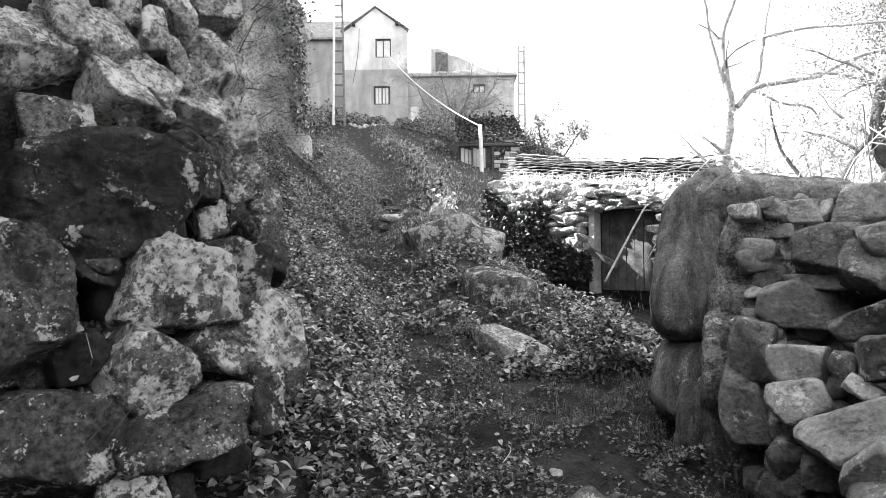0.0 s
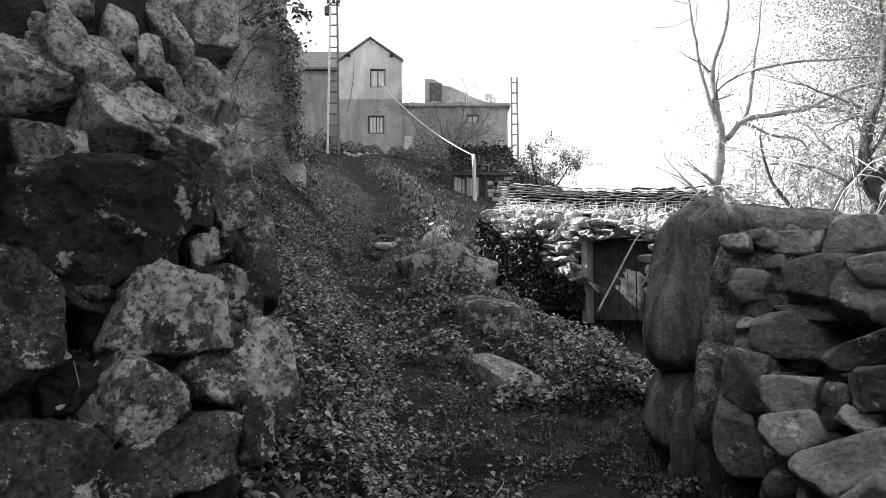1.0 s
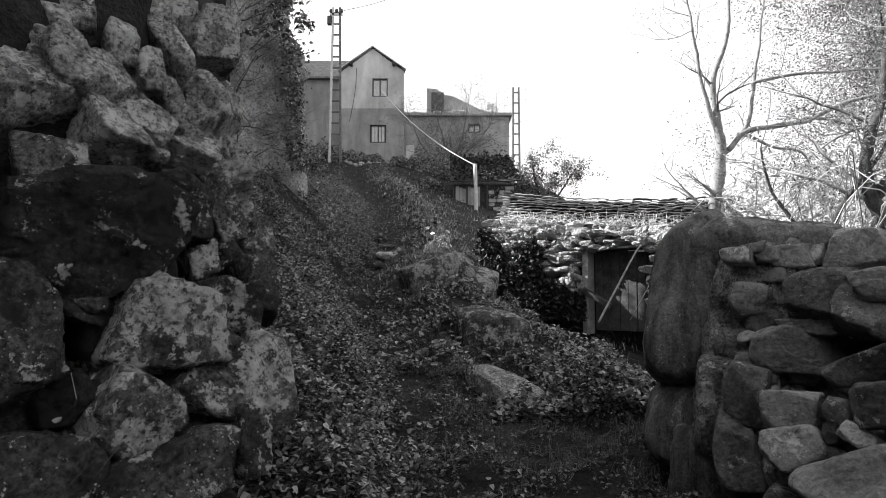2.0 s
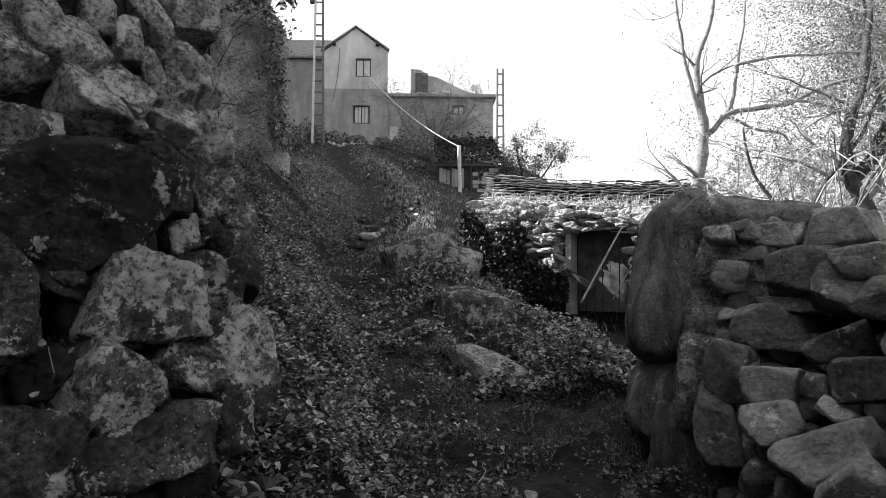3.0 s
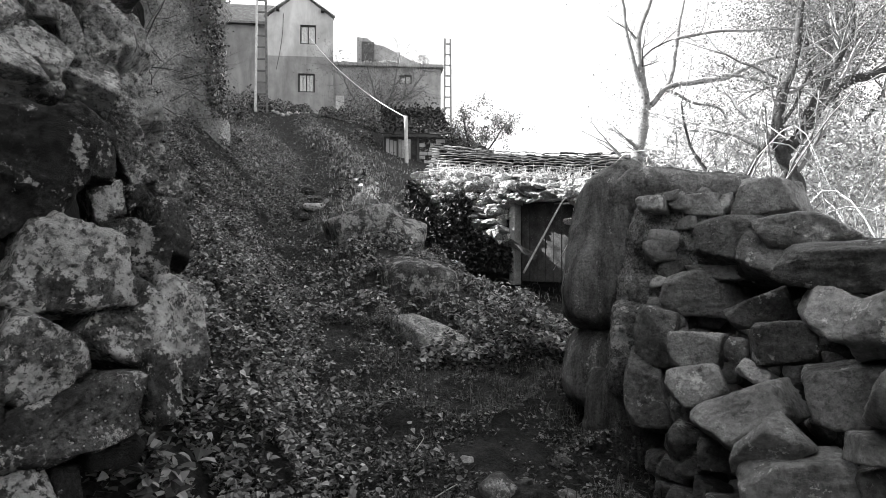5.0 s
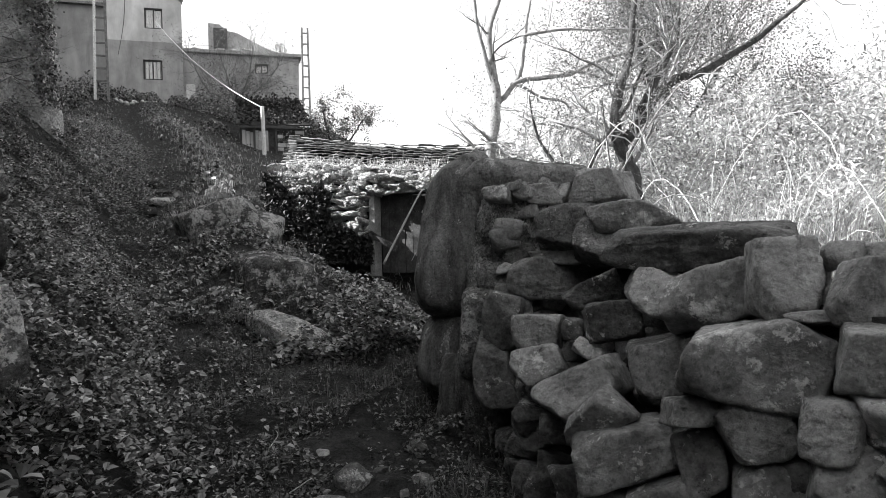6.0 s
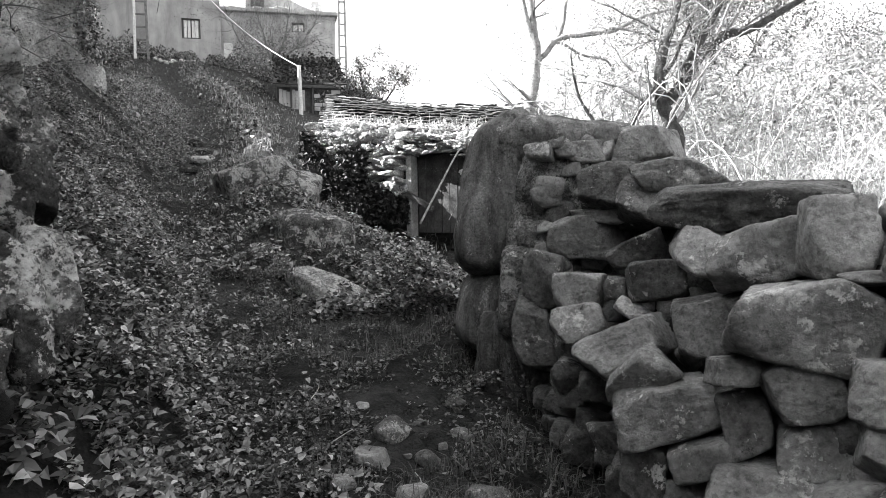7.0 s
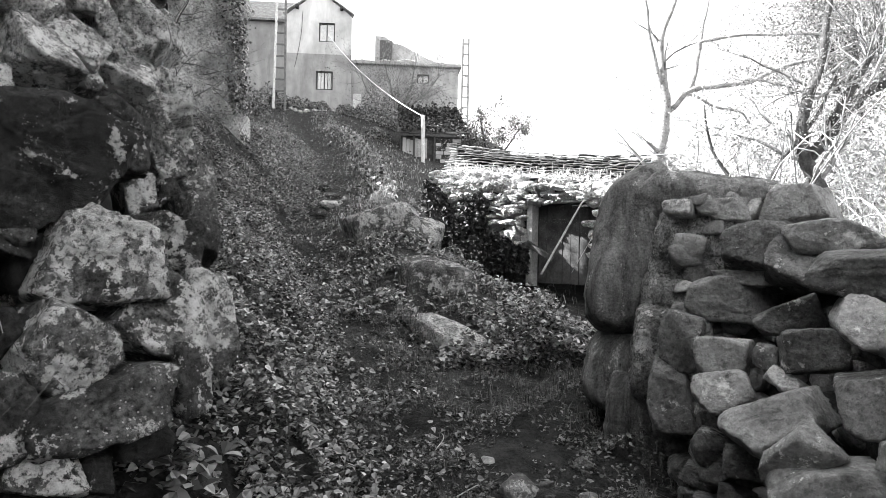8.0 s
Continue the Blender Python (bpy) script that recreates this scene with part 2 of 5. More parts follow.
def bend(points, steps=4, wob=0.0, seed=0):
    """A smooth line through the points (Catmull-Rom), with a slight wander."""
    p = [Vector(q) for q in points]
    p = [p[0] * 2 - p[1]] + p + [p[-1] * 2 - p[-2]]
    out = []
    for i in range(1, len(p) - 2):
        for s in range(steps):
            t = s / steps
            a, b, c, d = p[i - 1], p[i], p[i + 1], p[i + 2]
            q = 0.5 * (2 * b + (c - a) * t + (2 * a - 5 * b + 4 * c - d) * t * t + (3 * b - a - 3 * c + d) * t ** 3)
            out.append(q + noise.noise_vector(q * 3 + Vector((seed, 0, 0))) * wob)
    out.append(p[-2])
    return out


def tube(name, points, r0, r1, material, parent=None, sides=7, steps=4, wob=0.0, label="", seed=0):
    line = bend(points, steps, wob, seed)
    n = len(line)
    v, f = tube_arrays(line, [r0 + (r1 - r0) * i / (n - 1) for i in range(n)], sides, 0.15, seed)
    return from_arrays(name, v, f, material, parent, label, True)


def thing(name, label, category, at=(0, 0, 0), group="", kind=""):
    e = new(name)
    e.location = at
    return tagged(e, label, category, group, kind)


def rock_mesh(name, w, d, h, seed, sub=4, boxy=3.0, cuts=6, rough=0.07, flat=0.68):
    """A worn angular stone: a rounded block, chipped by flats and roughened; y is its depth."""
    rng = random.Random(seed)
    bm = bmesh.new()
    bmesh.ops.create_icosphere(bm, subdivisions=sub, radius=1)
    planes = []
    for _ in range(cuts):
        q = Vector((rng.gauss(0, 1), rng.gauss(-0.5, 0.8), rng.gauss(0, 1))).normalized()
        planes.append((q, rng.uniform(flat, flat + 0.27)))
    off = Vector((seed * 3.1, seed * 1.7, seed * 0.9))
    lean, tap = rng.uniform(-0.18, 0.18), rng.uniform(-0.2, 0.2)
    for v in bm.verts:
        p = v.co.copy()
        p /= (abs(p.x) ** boxy + abs(p.y) ** boxy + abs(p.z) ** boxy) ** (1 / boxy)
        for q, dd in planes:
            ex = p.dot(q) - dd
            if ex > 0:
                p -= q * ex * 0.97
        p.x += lean * p.z
        p.x *= 1 + tap * p.z
        s = noise.noise(p * 1.5 + off) * rough * 1.6 + noise.noise(p * 3.7 + off) * rough * 0.7 + noise.noise(p * 9 + off) * rough * 0.32
        if sub >= 5:
            s += noise.noise(p * 19 + off) * rough * 0.2
        p *= 1 + s
        v.co = Vector((p.x * w / 2, p.y * d / 2, p.z * h / 2))
    me = bpy.data.meshes.new(name)
    bm.to_mesh(me)
    bm.free()
    return me


def hewn_mesh(name, w, d, h, seed, sub=4, hard=16, chips=7, rough=0.05, taper=0.0, lean=0.0, wedge=0.0, flute=0.0):
    """A broken wall stone: flat faces meeting in worn edges, chipped corners, a pitted skin; y is its depth, its front faces -y.
    taper: its head wider (+) or narrower than its foot; lean: its head shifted; wedge: its right end taller (+) or lower."""
    rng = random.Random(seed)
    planes = []
    for axis, spread in (((1, 0, 0), 0.14), ((-1, 0, 0), 0.14), ((0, 0, 1), 0.14), ((0, 0, -1), 0.14), ((0, -1, 0), 0.22), ((0, 1, 0), 0.1)):
        q = (Vector(axis) + Vector((rng.gauss(0, spread), rng.gauss(0, spread), rng.gauss(0, spread)))).normalized()
        planes.append((q, 0.96))
    for _ in range(chips):
        q = Vector((rng.choice((-1, 1)) * rng.uniform(0.25, 1), -rng.uniform(0.0, 0.9), rng.choice((-1, 1)) * rng.uniform(0.25, 1)))
        reach = abs(q.x) + abs(q.y) + abs(q.z)
        planes.append((q.normalized(), reach / q.length * rng.uniform(0.70, 0.92)))
    N = np.array([tuple(q) for q, _ in planes])
    D = np.array([dd for _, dd in planes])
    bm = bmesh.new()
    bmesh.ops.create_icosphere(bm, subdivisions=sub, radius=1)
    P = np.array([tuple(v.co) for v in bm.verts])
    g = np.clip(P @ N.T / D, 0, None)
    P = P / ((g ** hard).sum(1) ** (1 / hard))[:, None]
    off = Vector((seed * 3.1, seed * 1.7, seed * 0.9))
    k = max(w, h)
    for v, (x, y, z) in zip(bm.verts, P):
        x, z = x * (1 + 0.5 * taper * z) + lean * z * 0.7, z * (1 + 0.5 * wedge * x)
        p = Vector((x * w / 2, y * d / 2, z * h / 2))
        q = p / k
        s = noise.noise(q * 3.0 + off) * 0.7 + (0.6 - 2 * abs(noise.noise(q * 5.5 + off))) * 0.45 + (0.6 - 2 * abs(noise.noise(q * 12 + off))) * 0.32
        if sub >= 5:
            s += noise.noise(q * 30 + off) * 0.3
        if flute:
            s += flute / rough * noise.noise((q.x * 9 + seed, q.y * 9, q.z * 0.8))
        v.co = p + p.normalized() * s * rough * k * 0.5
    me = bpy.data.meshes.new(name)
    bm.to_mesh(me)
    bm.free()
    return me


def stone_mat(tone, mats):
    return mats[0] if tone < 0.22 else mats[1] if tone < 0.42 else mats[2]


# ---- the lie of the land ----
PATH_Y = [-12, 0, 3.4, 4.6, 6.4, 9.6, 13, 20, 30, 36, 42, 60, 120]
PATH_Z = [-2.0, -0.1, 0.48, 0.68, 1.0, 1.54, 2.4, 4.2, 6.67, 8.7, 9.5, 11, 13]
PATH_X = [0.2, 0.15, 0.11, -0.1, -0.46, -1.1, -1.05, -1.75, -3.6, -4.4, -4.8, -5, -5]
BANK_Y = [0, 1.8, 2.7, 5, 12, 14, 20, 40]
BANK_K = [0.2, 0.4, 0.95, 1.1, 1.2, 0.6, 0.35, 0.15]
WALL_Y = [-12, 0, 1.85, 2.35, 3.2, 4.0, 5.0, 6.0, 7.2, 10.0, 10.9, 11.3, 12, 12.4, 16, 25, 34, 40, 60]
WALL_X = [-1.9, -1.5, -1.18, -0.8, -1.0, -1.15, -1.45, -2.1, -2.7, -3.4, -2.9, -2.4, -2.5, -3.2, -4.2, -6.4, -8.4, -9.9, -15]
HILL_Y = [-12, 0, 2, 5, 6, 10.5, 11.6, 12.9, 14, 16, 20, 25, 33, 37, 40.4, 41, 60]
HILL_A = [3.5, 3.4, 3.4, 4.0, 4.6, 3.6, 1.4, 1.5, 2.4, 4.0, 6.0, 7.0, 8.0, 8.0, 8.0, 0.0, 0.0]


def smooth01(t):
    t = np.clip(t, 0, 1)
    return t * t * (3 - 2 * t)


def land(x, y):
    """Height of the ground, for numbers or arrays."""
    x, y = np.asarray(x, float), np.asarray(y, float)
    zc, xc = np.interp(y, PATH_Y, PATH_Z), np.interp(y, PATH_Y, PATH_X)
    xw = np.interp(y, WALL_Y, WALL_X)
    z = zc + np.interp(y, BANK_Y, BANK_K) * np.clip(xc - 0.2 - np.maximum(x, np.maximum(xw, -2.6 - 0.1 * np.clip(y - 12, 0, 50))), 0, 4)
    z = z - 0.14 * np.exp(-((x - 0.65) / 0.55) ** 2 - ((y - 5.7) / 1.1) ** 2)
    d = x - xc
    z = z - 0.13 * np.exp(-(d / 0.3) ** 2) * smooth01((y - 5) / 3) + np.interp(y, [6.5, 8.5, 14, 26, 32], [0, 0.22, 0.38, 0.4, 0]) * np.exp(-((d - 1.05) / 0.5) ** 2)
    width = np.interp(y, [12, 14, 20], [0.25, 1.5, 3.0])
    # Past the cliff this rise is unseen, set high to shade the lane.
    z = z + np.interp(y, HILL_Y, HILL_A) * smooth01((xw - 0.12 - x) / width)
    z = z + np.interp(y, [-12, 5, 30, 40.4, 41], [0.4, 0.5, 0.4, 0.3, 0.0]) * np.clip(xw - 0.5 - x, 0, 12)
    # Unseen rise added only to keep sun off the house wing's roof.
    z = z + 17 * smooth01((-14 - x) / 4) * smooth01((y - 38) / 3) * smooth01((70 - y) / 10)
    start = xc + np.interp(y, [3, 6, 9, 12, 14], [1.2, 1.4, 1.6, 1.25, 1.2])
    fall = np.interp(y, [0, 5, 8.5, 12, 13.5, 27, 42], [0.12, 0.22, 0.55, 0.6, 0.4, 0.28, 0.1])
    low = np.maximum(zc - fall * np.clip(x - start, 0, 200) - 0.5 * np.clip(x - 6, 0, 200) * smooth01((y - 16) / 8), 0.1 + 0.06 * np.clip(y, -5, 14))
    low = np.minimum(low, z)
    # The last term adds an unseen slope behind the camera to block low sky.
    return np.where(x > start, low, z) + 6.5 * smooth01((-3.5 - y) / 9)


def ground_z(x, y):
    return float(land(x, y))


xs = np.sinh(np.linspace(-7.6, 7.6, 241)) * 0.55
ys = 4 + np.sinh(np.linspace(-4.2, 7.2, 261)) * 1.1
X, Y = np.meshgrid(xs, ys)
Z = land(X, Y)
near = (np.abs(X) < 12) & (Y < 40) & (Y > -3)
gv = []
for x, y, z, c in zip(X.ravel(), Y.ravel(), Z.ravel(), near.ravel()):
    if c:
        z += 0.10 * noise.noise((x * 1.1, y * 1.1, 0)) * min(1.0, abs(x - 0.2) + 0.3) + 0.035 * noise.noise((x * 4.1, y * 4.1, 3)) + 0.015 * noise.noise((x * 11, y * 11, 5))
    gv.append((x, y, z))
nx = len(xs)
gf = [(j * nx + i, j * nx + i + 1, (j + 1) * nx + i + 1, (j + 1) * nx + i) for j in range(len(ys) - 1) for i in range(nx - 1)]
ground = from_arrays("ground", gv, gf, SOIL, None, "", True)
tagged(ground, "dark trodden soil and leaf litter on a steep lane", "ground", "", "structure")


# ---- dry-stone walls ----
def ribbon(name, line, z0, z1, batter, material, amp, step=0.09, seed=0, thick=0.5):
    """A rough wall heart along a line in plan: face, top and back; z0 and z1 give foot and head along it."""
    pts = bend([(x, y, 0) for x, y in line], 10)
    m = len(pts)
    nz = 26
    verts, faces = [], []
    for i, p in enumerate(pts):
        f = i / (m - 1) * (len(line) - 1)
        a = np.interp(f, range(len(line)), z0)
        b = np.interp(f, range(len(line)), z1)
        d = pts[min(i + 1, m - 1)] - pts[max(i - 1, 0)]
        n = Vector((d.y, -d.x, 0)).normalized()
        for k in range(nz + 3):
            s = min(k / nz, 1.0)
            back = thick if k > nz else 0.0
            z = a + (b - a) * s if k <= nz + 1 else a
            q = Vector((p.x, p.y, z)) - n * (batter * (z - a) + back)
            if k <= nz:
                q += n * amp * (noise.noise((q.x * 2.4, q.y * 2.4, q.z * 2.4 + seed)) + 0.5 * noise.noise(q * 6.5))
            verts.append(q)
    row = nz + 3
    for i in range(m - 1):
        for k in range(row - 1):
            o = i * row + k
            faces.append((o, o + row, o + row + 1, o + 1))
    for i in (0, m - 1):
        faces.append(tuple(range(i * row, i * row + row)))
    return from_arrays(name, verts, faces, material, None, "", True)


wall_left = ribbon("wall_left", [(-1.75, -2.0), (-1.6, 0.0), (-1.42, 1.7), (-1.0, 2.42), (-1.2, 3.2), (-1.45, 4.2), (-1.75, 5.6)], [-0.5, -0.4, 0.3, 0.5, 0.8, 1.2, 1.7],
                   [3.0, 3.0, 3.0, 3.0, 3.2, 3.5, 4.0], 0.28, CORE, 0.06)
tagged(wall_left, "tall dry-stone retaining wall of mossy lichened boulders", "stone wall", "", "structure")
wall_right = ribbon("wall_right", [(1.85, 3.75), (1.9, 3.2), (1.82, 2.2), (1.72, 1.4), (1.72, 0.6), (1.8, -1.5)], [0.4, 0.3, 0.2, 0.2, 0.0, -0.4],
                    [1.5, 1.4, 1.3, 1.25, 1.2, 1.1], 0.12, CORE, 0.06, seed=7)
tagged(wall_right, "low tumbled dry-stone wall of grey rubble", "stone wall", "", "structure")

SEED = [100]


def place_stone(wall, x, y, z, w, h, tilt, tone, face, mats, sub=4, boxy=3.0, rough=0.07, deep=1.1, cuts=6, grow_by=1.12, flat=0.68):
    SEED[0] += 1
    d = max(w, h) * deep
    me = rock_mesh("stone", w * grow_by, d, h * grow_by, SEED[0], sub, boxy, cuts, rough, flat)
    ob = link_mesh("stone", me, stone_mat(tone, mats), wall)
    fx, fy = face
    # its front stands about at the given place
    ob.matrix_world = pose(x - fx * d * 0.22, y - fy * d * 0.22, z, 0, 0, math.degrees(math.atan2(fx, -fy))) @ pose(0, 0, 0, -12, tilt, 0)
    return ob


def set_stone(wall, material, face, pitch, x, y, z, w, h, tilt, taper, lean, wedge, sub, hard, chips, rough, flute=0.0, deep=0.8):
    """One stone of a wall: its front stands at (x, y, z), w and h are seen across it, tilt is clockwise."""
    SEED[0] += 1
    d = max(min(w, h) * 1.15, max(w, h) * deep)
    ob = link_mesh("stone", hewn_mesh("stone", w, d, h, SEED[0], sub, hard, chips, rough, taper, lean, wedge, flute), material, wall)
    fx, fy = face
    ob.matrix_world = pose(x - fx * d * 0.3, y - fy * d * 0.3, z, 0, 0, math.degrees(math.atan2(fx, -fy))) @ pose(0, 0, 0, pitch, tilt, 0)
    return ob


def lstone(x, y, z, w, h, tilt, taper, lean, wedge, tone):
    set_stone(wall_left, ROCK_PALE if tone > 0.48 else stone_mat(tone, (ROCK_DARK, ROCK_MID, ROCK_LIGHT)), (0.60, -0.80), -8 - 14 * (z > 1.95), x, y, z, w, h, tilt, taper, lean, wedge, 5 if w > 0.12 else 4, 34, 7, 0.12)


def rstone(x, y, z, w, h, tilt, taper, lean, wedge, tone):
    set_stone(wall_right, stone_mat(tone, (RUBBLE_DARK, RUBBLE, RUBBLE_LIGHT)), (-0.60, -0.80), -6, x, y, z, w * 1.02, h * 1.02, tilt, taper, lean, wedge, 5 if w > 0.14 else 4, 26, 9, 0.075)


# Tone 0.5 gives the high stones the colour with skylight painted in.
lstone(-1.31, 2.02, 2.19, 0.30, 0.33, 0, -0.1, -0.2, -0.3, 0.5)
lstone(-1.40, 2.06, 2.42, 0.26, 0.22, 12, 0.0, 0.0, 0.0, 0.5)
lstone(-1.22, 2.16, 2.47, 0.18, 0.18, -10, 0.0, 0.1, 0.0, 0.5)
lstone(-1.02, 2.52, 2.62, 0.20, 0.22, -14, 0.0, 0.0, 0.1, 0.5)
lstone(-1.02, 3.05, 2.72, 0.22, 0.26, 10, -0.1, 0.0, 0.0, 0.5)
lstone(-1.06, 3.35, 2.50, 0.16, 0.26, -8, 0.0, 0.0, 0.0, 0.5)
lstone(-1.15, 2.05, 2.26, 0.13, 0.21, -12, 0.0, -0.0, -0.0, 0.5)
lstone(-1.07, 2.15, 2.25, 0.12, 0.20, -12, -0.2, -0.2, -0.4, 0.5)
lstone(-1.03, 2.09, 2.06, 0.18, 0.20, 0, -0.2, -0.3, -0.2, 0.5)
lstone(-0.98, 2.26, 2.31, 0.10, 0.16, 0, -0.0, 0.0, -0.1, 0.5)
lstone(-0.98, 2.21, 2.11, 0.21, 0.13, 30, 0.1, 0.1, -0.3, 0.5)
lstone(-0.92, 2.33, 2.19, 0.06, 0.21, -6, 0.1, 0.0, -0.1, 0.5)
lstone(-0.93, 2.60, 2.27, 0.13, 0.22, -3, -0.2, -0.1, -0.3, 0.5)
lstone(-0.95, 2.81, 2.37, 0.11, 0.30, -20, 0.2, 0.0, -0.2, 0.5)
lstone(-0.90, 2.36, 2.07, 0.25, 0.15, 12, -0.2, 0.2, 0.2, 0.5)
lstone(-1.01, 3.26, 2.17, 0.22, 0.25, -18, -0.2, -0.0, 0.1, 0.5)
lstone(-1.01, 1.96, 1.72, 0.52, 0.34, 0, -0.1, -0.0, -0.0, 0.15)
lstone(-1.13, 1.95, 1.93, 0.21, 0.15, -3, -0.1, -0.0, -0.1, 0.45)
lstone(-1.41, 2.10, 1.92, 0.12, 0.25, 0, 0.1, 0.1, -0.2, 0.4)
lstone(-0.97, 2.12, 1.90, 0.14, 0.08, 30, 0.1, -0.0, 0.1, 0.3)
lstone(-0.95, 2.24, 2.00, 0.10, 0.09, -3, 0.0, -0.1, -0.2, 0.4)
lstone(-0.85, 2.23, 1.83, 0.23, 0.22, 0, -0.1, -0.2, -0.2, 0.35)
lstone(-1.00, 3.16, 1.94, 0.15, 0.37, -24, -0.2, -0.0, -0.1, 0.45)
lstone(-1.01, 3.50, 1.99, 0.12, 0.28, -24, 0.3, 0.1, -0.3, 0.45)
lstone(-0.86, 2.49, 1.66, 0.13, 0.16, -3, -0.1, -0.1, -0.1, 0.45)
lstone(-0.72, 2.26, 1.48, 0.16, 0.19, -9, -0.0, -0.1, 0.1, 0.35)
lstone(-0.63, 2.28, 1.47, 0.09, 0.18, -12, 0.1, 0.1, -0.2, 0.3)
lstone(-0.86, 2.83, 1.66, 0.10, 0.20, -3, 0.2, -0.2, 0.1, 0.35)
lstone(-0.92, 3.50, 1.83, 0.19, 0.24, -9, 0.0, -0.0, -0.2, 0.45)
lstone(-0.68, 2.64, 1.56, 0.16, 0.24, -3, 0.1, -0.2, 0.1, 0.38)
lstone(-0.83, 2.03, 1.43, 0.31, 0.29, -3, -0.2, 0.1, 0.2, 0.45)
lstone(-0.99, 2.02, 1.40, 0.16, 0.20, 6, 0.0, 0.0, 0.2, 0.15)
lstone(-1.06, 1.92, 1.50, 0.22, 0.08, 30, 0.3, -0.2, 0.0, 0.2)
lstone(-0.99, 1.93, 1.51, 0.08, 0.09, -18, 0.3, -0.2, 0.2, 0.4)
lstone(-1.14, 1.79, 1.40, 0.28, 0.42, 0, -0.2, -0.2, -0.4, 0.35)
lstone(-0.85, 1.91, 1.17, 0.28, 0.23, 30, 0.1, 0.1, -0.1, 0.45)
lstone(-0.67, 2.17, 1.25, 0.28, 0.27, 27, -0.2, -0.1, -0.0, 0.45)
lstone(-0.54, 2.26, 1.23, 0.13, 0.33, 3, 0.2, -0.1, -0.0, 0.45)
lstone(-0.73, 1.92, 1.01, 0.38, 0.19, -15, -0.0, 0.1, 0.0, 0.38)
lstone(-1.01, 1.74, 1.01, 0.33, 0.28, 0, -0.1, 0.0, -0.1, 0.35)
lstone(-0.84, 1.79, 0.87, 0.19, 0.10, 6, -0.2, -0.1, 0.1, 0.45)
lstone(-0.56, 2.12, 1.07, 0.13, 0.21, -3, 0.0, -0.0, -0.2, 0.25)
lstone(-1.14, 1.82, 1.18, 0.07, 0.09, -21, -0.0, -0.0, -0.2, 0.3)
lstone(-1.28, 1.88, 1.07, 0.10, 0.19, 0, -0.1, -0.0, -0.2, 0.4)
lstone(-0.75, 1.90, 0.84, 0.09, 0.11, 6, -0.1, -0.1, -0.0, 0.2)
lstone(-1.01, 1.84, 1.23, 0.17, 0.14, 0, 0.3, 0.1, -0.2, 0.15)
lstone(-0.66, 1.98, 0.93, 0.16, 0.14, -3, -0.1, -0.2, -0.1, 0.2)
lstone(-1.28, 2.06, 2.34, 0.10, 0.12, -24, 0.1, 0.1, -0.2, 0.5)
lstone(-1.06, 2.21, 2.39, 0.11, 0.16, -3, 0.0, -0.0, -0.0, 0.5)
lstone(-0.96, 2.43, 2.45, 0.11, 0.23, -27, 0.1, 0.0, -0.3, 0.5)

rstone(2.00, 3.10, 1.75, 0.26, 0.20, -6, -0.0, -0.0, -0.0, 0.3)
rstone(1.74, 3.27, 1.72, 0.19, 0.13, -3, 0.2, -0.3, 0.3, 0.4)
rstone(1.86, 3.25, 1.73, 0.09, 0.10, -9, 0.2, 0.0, -0.1, 0.6)
rstone(1.80, 3.03, 1.53, 0.38, 0.22, 0, -0.1, -0.1, 0.0, 0.2)
rstone(1.97, 2.79, 1.58, 0.36, 0.14, -3, 0.0, -0.2, -0.2, 0.4)
rstone(2.05, 2.85, 1.44, 0.60, 0.26, 0, 0.0, 0.0, 0.0, 0.2)
set_stone(wall_right, RUBBLE_DARK, (-0.60, -0.80), 5, 1.90, 2.16, 1.44, 0.74, 0.16, -3, 0.2, 0.0, -0.1, 5, 24, 10, 0.09, 0.0, 0.6)
rstone(1.70, 3.23, 1.26, 0.39, 0.20, -3, 0.1, 0.0, 0.1, 0.4)
rstone(1.78, 3.14, 1.38, 0.31, 0.08, 0, -0.1, -0.2, 0.0, 0.35)
rstone(1.75, 2.74, 1.22, 0.27, 0.13, -15, -0.0, 0.0, 0.2, 0.2)
rstone(1.73, 2.22, 1.27, 0.21, 0.17, 27, -0.2, 0.1, 0.1, 0.5)
rstone(1.61, 2.34, 1.14, 0.23, 0.16, -9, -0.0, 0.0, -0.0, 0.2)
rstone(1.72, 1.87, 1.26, 0.32, 0.19, -15, 0.0, 0.1, 0.1, 0.3)
rstone(1.79, 1.61, 1.33, 0.21, 0.27, 3, -0.1, 0.0, 0.1, 0.3)
rstone(2.00, 1.58, 1.41, 0.13, 0.08, -9, 0.3, 0.2, -0.5, 0.3)
rstone(1.85, 1.37, 1.29, 0.18, 0.23, 0, -0.3, 0.2, 0.4, 0.35)
rstone(1.75, 1.46, 1.23, 0.13, 0.04, -6, 0.0, -0.1, 0.0, 0.4)
rstone(1.64, 1.54, 1.08, 0.41, 0.26, 3, 0.05, 0.0, 0.05, 0.4)
rstone(1.60, 1.96, 1.01, 0.24, 0.21, -12, 0.1, 0.1, -0.0, 0.2)
rstone(1.55, 2.42, 1.01, 0.15, 0.07, 27, -0.2, -0.2, 0.1, 0.5)
rstone(1.39, 2.23, 0.89, 0.32, 0.18, -27, 0.2, -0.2, -0.1, 0.35)
rstone(1.33, 1.98, 0.86, 0.22, 0.12, -24, -0.4, 0.1, 0.3, 0.38)
rstone(1.37, 1.90, 0.75, 0.34, 0.19, -12, 0.0, 0.0, 0.0, 0.38)
rstone(1.44, 1.77, 0.62, 0.21, 0.12, -24, 0.3, 0.1, -0.0, 0.38)
rstone(1.50, 1.69, 0.93, 0.15, 0.09, -6, -0.2, -0.0, -0.0, 0.35)
